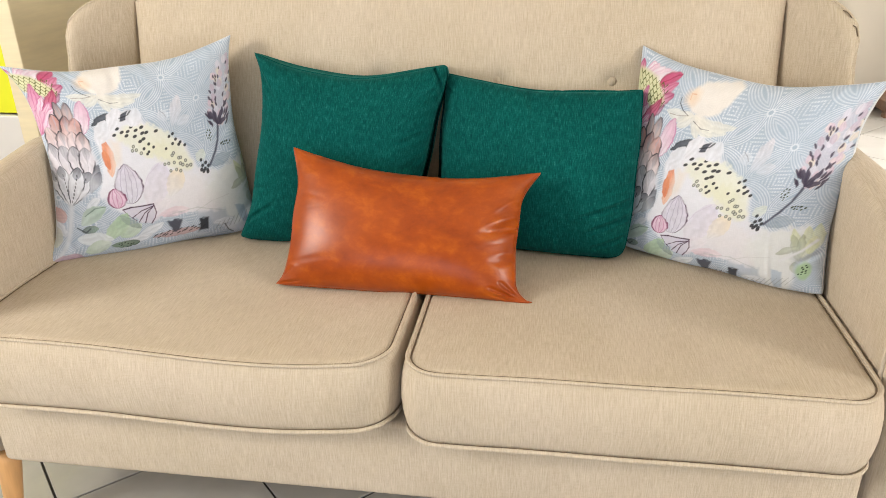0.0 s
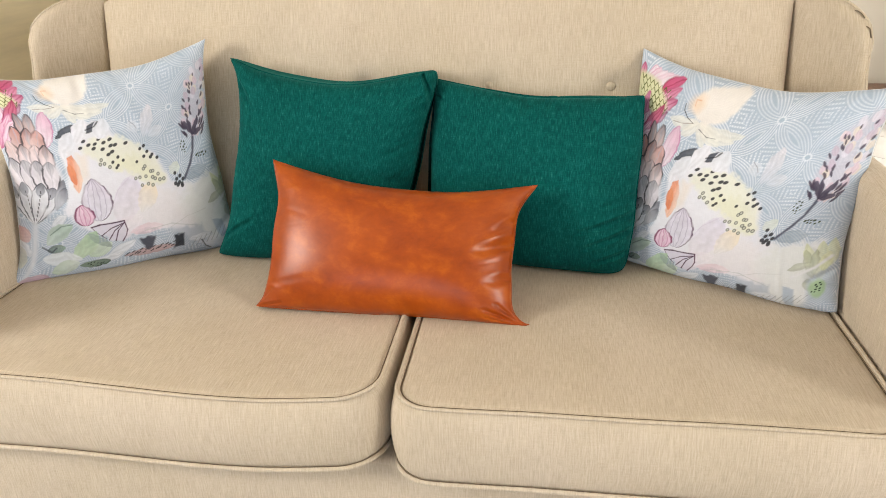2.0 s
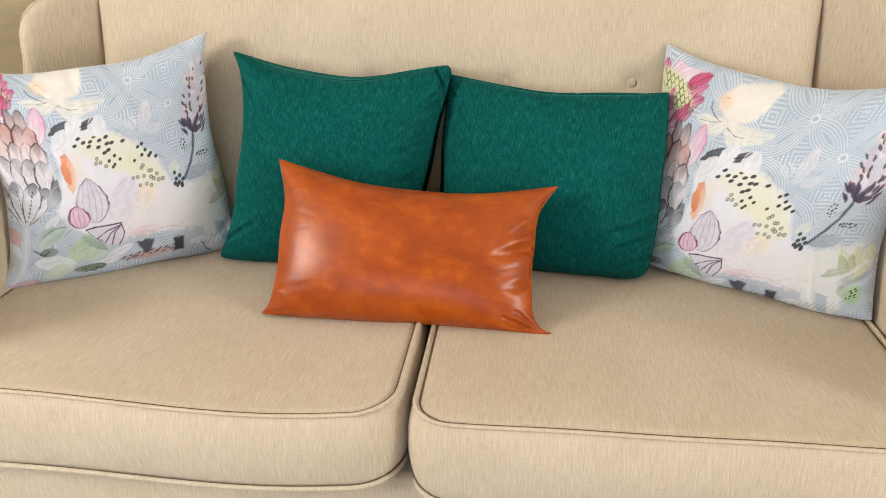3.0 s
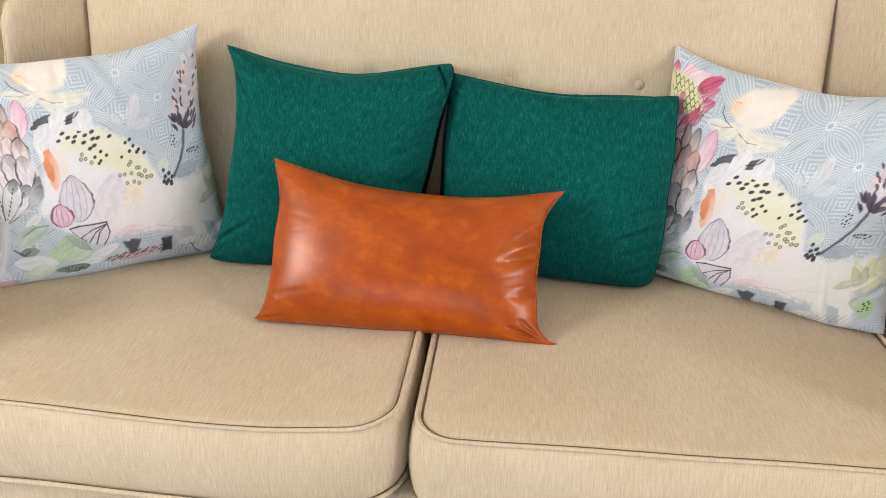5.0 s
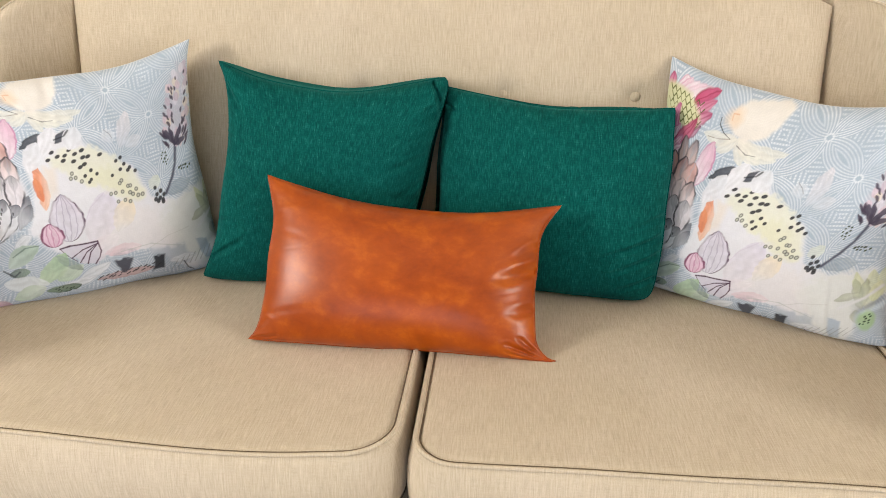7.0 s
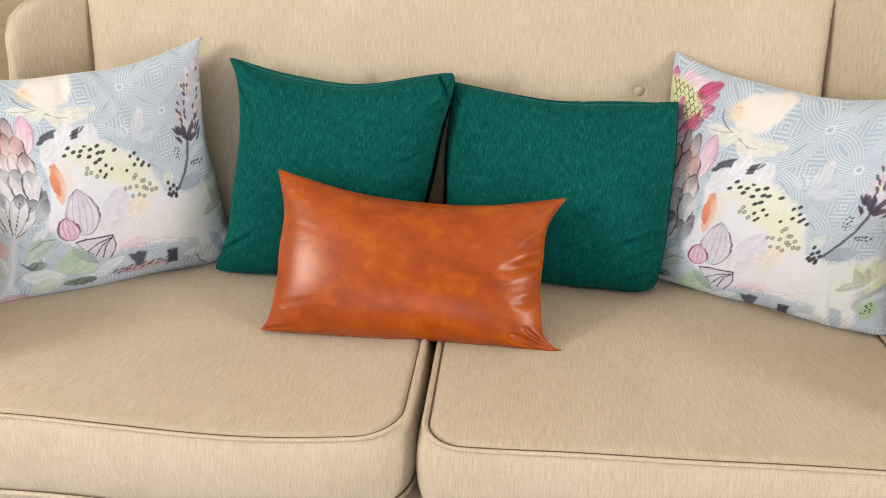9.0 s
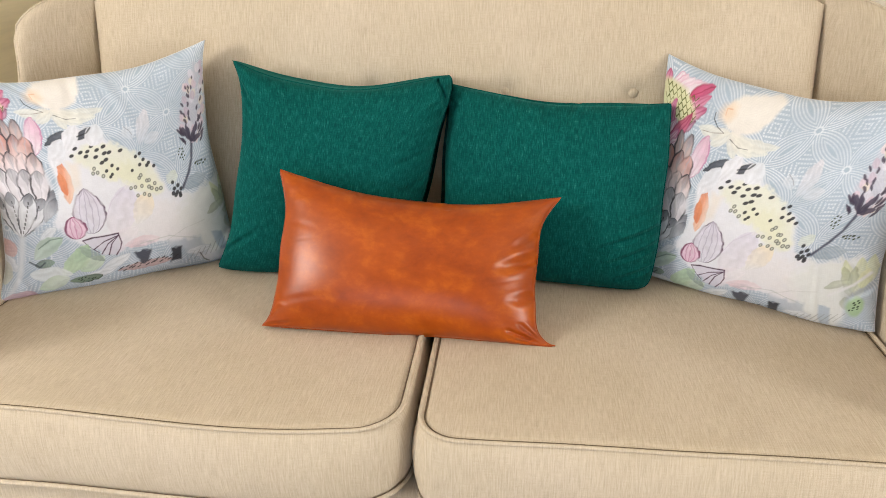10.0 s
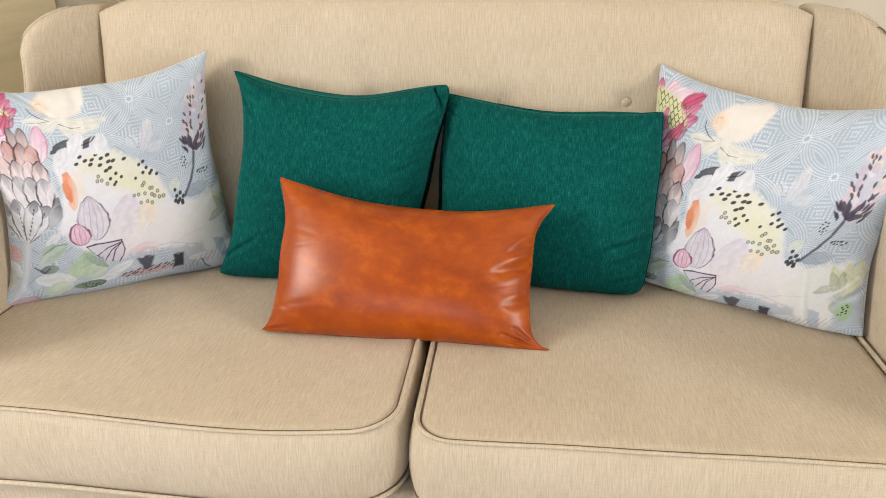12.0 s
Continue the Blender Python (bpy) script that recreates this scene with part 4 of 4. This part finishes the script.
    for k in range(46):
        f = rng.uniform(0, 1) ** 0.9
        wide = 2.2 + 3.6 * math.sin(math.pi * min(1, f * 0.75 + 0.12))
        o = rng.uniform(-1, 1)
        p = (top[0] + (foot[0] - top[0]) * f + o * wide, top[1] + (foot[1] - top[1]) * f)
        tone = ((222, 200, 212), (206, 190, 206), (234, 222, 208), (232, 212, 214), (226, 222, 232))[rng.randint(5)]
        c.petal((p[0], p[1] - 1.8), (p[0] + o * 1.2, p[1] + 2.2), 2.4, tone, tone, None, alpha=0.85)
    for k in range(40):
        f = rng.uniform(0.05, 1) ** 0.8
        wide = 2.2 + 3.8 * math.sin(math.pi * min(1, f * 0.75 + 0.12))
        o = rng.choice([-1, 1]) * rng.uniform(0.2, 1.1)
        p = (top[0] + (foot[0] - top[0]) * f + o * wide, top[1] + (foot[1] - top[1]) * f)
        s = 0.6 + 0.9 * f
        c.petal((p[0], p[1] - 1.2 * s), (p[0] + o * 1.6 * s, p[1] + 1.3 * s), 0.45 + 0.5 * s, (58, 48, 68), (84, 72, 92), None, alpha=0.92)
    for q, w in (((86, 68), 2.2), ((95, 62), 2.4), ((88, 69), 2.0), ((93, 67), 2.2)):
        c.petal((90, 60), q, w, (62, 54, 74), (92, 86, 104), None, alpha=0.95)
    for p, n, sx, sy, k in (((84, 57), 14, 1.6, 3.0, 21), ((92, 50), 14, 3.4, 1.0, 22)):
        c.seeds(p, n, (sx, sy), 0.42, (64, 72, 48), k)
    for p in ((76, 46), (78, 44), (76, 43), (79, 42), (75, 41), (77, 41), (78, 40), (76, 40), (78, 39)):
        c.blob(p, 1.05, 0.8, 60, (52, 52, 58), 0.95, 0.5, 0.15)
    # leaves, stem and darks along the foot
    for a, q, w in (((16, 6), (30, 16), 5), ((38, 10), (51, 16), 5), ((15, 28), (22, 34), 4), ((30, 7), (45, 10), 4), ((5, 14), (0, 22), 4), ((75, 10), (87, 10), 4)):
        c.petal(a, q, w, (232, 236, 240), (240, 242, 244), (206, 212, 220), 0.3, alpha=0.85, veins=1, vein=(210, 216, 222))
    c.stroke([(8, 29), (7, 21), (6, 10), (4, 2)], 3.2, (226, 230, 234), 0.92, 0.2)
    c.petal((12, 19), (24, 29), 7.5, (206, 222, 212), (190, 212, 196), None, bend=0.05, alpha=0.95, dark=0.1)
    c.stroke([(14, 24), (19, 28), (24, 29)], 0.7, (110, 128, 118), 0.7)
    c.petal((23, 10), (34, 25), 8.5, (200, 222, 190), (180, 208, 172), None, bend=-0.04, alpha=0.9)
    c.petal((30, 11), (40, 18), 7, (196, 218, 186), (214, 228, 208), None, alpha=0.8)
    c.petal((10, 12), (27, 10), 7.5, (228, 234, 236), (232, 238, 236), None, alpha=0.92)
    c.petal((15, 4), (26, 8), 8, (204, 222, 200), (222, 232, 220), None, alpha=0.9)
    c.petal((26, 6), (39, 7), 4.2, (120, 142, 116), (96, 118, 96), (76, 92, 80), 0.4, alpha=0.9)
    c.seeds((33, 6), 10, (4.5, 1.4), 0.4, (60, 72, 60), 31)
    c.petal((12, 16), (20, 17), 4.5, (90, 104, 100), (150, 176, 150), None, alpha=0.8, dark=0.4)
    c.stroke([(10, 18), (14, 15), (16, 17)], 0.9, (70, 76, 84), 0.8)
    c.petal((4, 21), (0, 29), 7, (226, 190, 184), (216, 160, 152), None, alpha=0.8)
    c.petal((1, 8), (0, 19), 6, (220, 220, 196), (206, 206, 200), None, alpha=0.7)
    c.petal((16, 0), (2, 1), 7, (206, 164, 176), (222, 190, 198), None, alpha=0.8, dark=0.15)
    c.petal((40, 15), (30, 24), 4, (110, 124, 118), (160, 178, 168), None, alpha=0.6)
    c.petal((45, 8), (69, 8), 4.5, (196, 160, 156), (214, 178, 172), None, alpha=0.8, dark=0.2)
    for k in range(22):
        f = k / 21
        p0, p1 = (45, 8), (70, 9)
        p = (p0[0] + (p1[0] - p0[0]) * f, p0[1] + (p1[1] - p0[1]) * f + 1.2 * math.sin(k * 2.4))
        c.stroke([p, (p[0] + 1.2, p[1] + 0.7)], 0.7, (58, 52, 58), 0.85)
    c.area([(52, 16), (60, 16), (58, 9), (55, 9)], (74, 76, 88), 0.95, 1.0, 0.8)
    c.area([(69, 14), (74, 14), (72, 7), (67, 6)], (48, 48, 56), 0.95, 1.0, 0.8)
    for k in range(9):
        a, b = (75, 7), (96, 10)
        f = k / 8
        c.stroke([(a[0] + (b[0] - a[0]) * f, a[1] + (b[1] - a[1]) * f - 2), (a[0] + (b[0] - a[0]) * f + 4, a[1] + (b[1] - a[1]) * f + 3)], 0.5, (150, 152, 150), 0.5)
    c.stroke([(81, 8), (82, 4), (84, 2)], 0.8, (70, 72, 76), 0.8)
    # faint unevenness of the dye
    c.c *= (1 + 0.02 * c.mid + 0.02 * c.fine)[..., None]
    return np.concatenate([np.clip(c.c, 0, 0.95), np.ones(u.shape + (1,))], -1)


def slipped(u, v):
    """Where the second cover lies on the cloth: cut a little lower and askew."""
    return (0.117 + 1.001 * u - 0.259 * v + 0.021 * u * u - 0.007 * u * v + 0.116 * v * v,
            0.117 - 0.002 * u + 1.229 * v - 0.097 * u * u + 0.069 * u * v - 0.327 * v * v)



gu, gv = np.meshgrid(np.linspace(0, 1, N_PRINT + 1), np.linspace(0, 1, N_PRINT + 1))
for corners, pinch, seed, blunt, place, label in ((FLORAL_L, (0.20, 0.11, 0.0, 0.17), 11, (0.0, 0.06, 0.0, 0.0), (gu, gv), "pale blue floral print square pillow against the sofa arm and wing"),
                                           (FLORAL_R, (0.0, 0.13, 0.0, 0.19), 14, (0.02, 0.04, 0.0, 0.0), slipped(gu, gv), "pale blue floral print square pillow beside a green pillow")):
    sheet = pillow(corners, (0.072, 0.075), pinch, PRINT, BACKCLOTH, label, n=N_PRINT, wrinkle=0.0042, seed=seed, group="floral pillows", cord=0.0007, wobble=0.013, rounding=blunt)
    sheet.color_attributes.new("print", 'FLOAT_COLOR', 'POINT').data.foreach_set("color", floral(*place).reshape(-1).astype(np.float32))

# ---- things behind the sofa ----
def tall_cabinet():
    x1, y, high, wide, f = -1.368, 2.085, 1.75, 0.75, 0.053
    top = base_of("tall_cabinet", (x1 - wide / 2, 2.28, 0), label="cream wooden cabinet with yellow-green upper and white lower front", category="cabinet")
    def put(name, a, b, mat, bevel=0.003, label=""):
        part(name, block((x1 + a[0], y + a[1], a[2]), (x1 + b[0], y + b[1], b[2]), bevel), mat, top, label)
    put("side_panel", (-f, 0, 0), (0, 0.40, high), CREAM)
    put("side_panel", (-wide, 0, 0), (-wide + f, 0.40, high), CREAM)
    put("bottom_rail", (-wide + f, 0, 0), (-f, 0.39, f), CREAM)
    put("top_panel", (-wide + f, 0, high - f), (-f, 0.39, high), CREAM)
    put("back_panel", (-wide + f, 0.38, f), (-f, 0.395, high - f), CREAM)
    put("door", (-wide + f, 0.016, 0.618), (-f, 0.034, high - f), YELLOW, 0.001, "bright yellow-green panel")
    put("drawer", (-wide + f, 0.008, f), (-f, 0.034, 0.612), WHITE, 0.004, "plain white lower front")


tall_cabinet()


def low_cabinet():
    x0, x1, y0, y1 = 1.885, 2.55, 4.78, 5.2
    top = base_of("low_platform", ((x0 + x1) / 2, (y0 + y1) / 2, 0), label="very low dark brown wooden platform standing on the tiled floor", category="platform")
    part("body", block((x0, y0, 0.03), (x1, y1, 0.09), 0.006), BROWN, top)
    mid = (x0 + x1) / 2
    for a, d in ((x0 + 0.01, mid - 0.002), (mid + 0.002, x1 - 0.01)):
        part("door", block((a, y0 - 0.018, 0.035), (d, y0 - 0.001, 0.085), 0.004), BROWN, top)
    for lx in (x0, x1 - 0.05):
        for ly in (y0, y1 - 0.05):
            part("leg", block((lx, ly, 0), (lx + 0.05, ly + 0.05, 0.03), 0.003), BROWN, top)


low_cabinet()

# ---- floor ----
floor = tagged(part("floor", block((WEST - 0.2, SOUTH - 0.2, -0.12), (EAST + 0.2, FAR + 0.2, -0.004)), GROUT), "pale grey square floor tiles laid diagonally with dark joints", "floor", kind="structure")
SIDE = 0.366
tile_bm = block((-SIDE / 2 + 0.0025, -SIDE / 2 + 0.0025, -0.010), (SIDE / 2 - 0.0025, SIDE / 2 - 0.0025, 0.0), 0.0012, 1)
tile_mesh = bpy.data.meshes.new("tile")
tile_bm.to_mesh(tile_mesh)
tile_bm.free()
tile_mesh.materials.append(TILE)
r2 = math.sqrt(0.5)
for i in range(-22, 22):
    for j in range(-22, 22):
        p, q = 0.376 * r2 + (i + 0.5) * SIDE, -2.26 * r2 + (j + 0.5) * SIDE
        x, y = (p + q) * r2, (p - q) * r2
        if WEST + 0.07 < x < EAST - 0.07 and SOUTH + 0.07 < y < (FAR - 0.07 if x > CORNER + 0.07 else NORTH - 0.07):
            ob = new("tile", tile_mesh)
            ob.parent = floor
            ob.matrix_basis = pose(x, y, 0, 0, 0, 45)
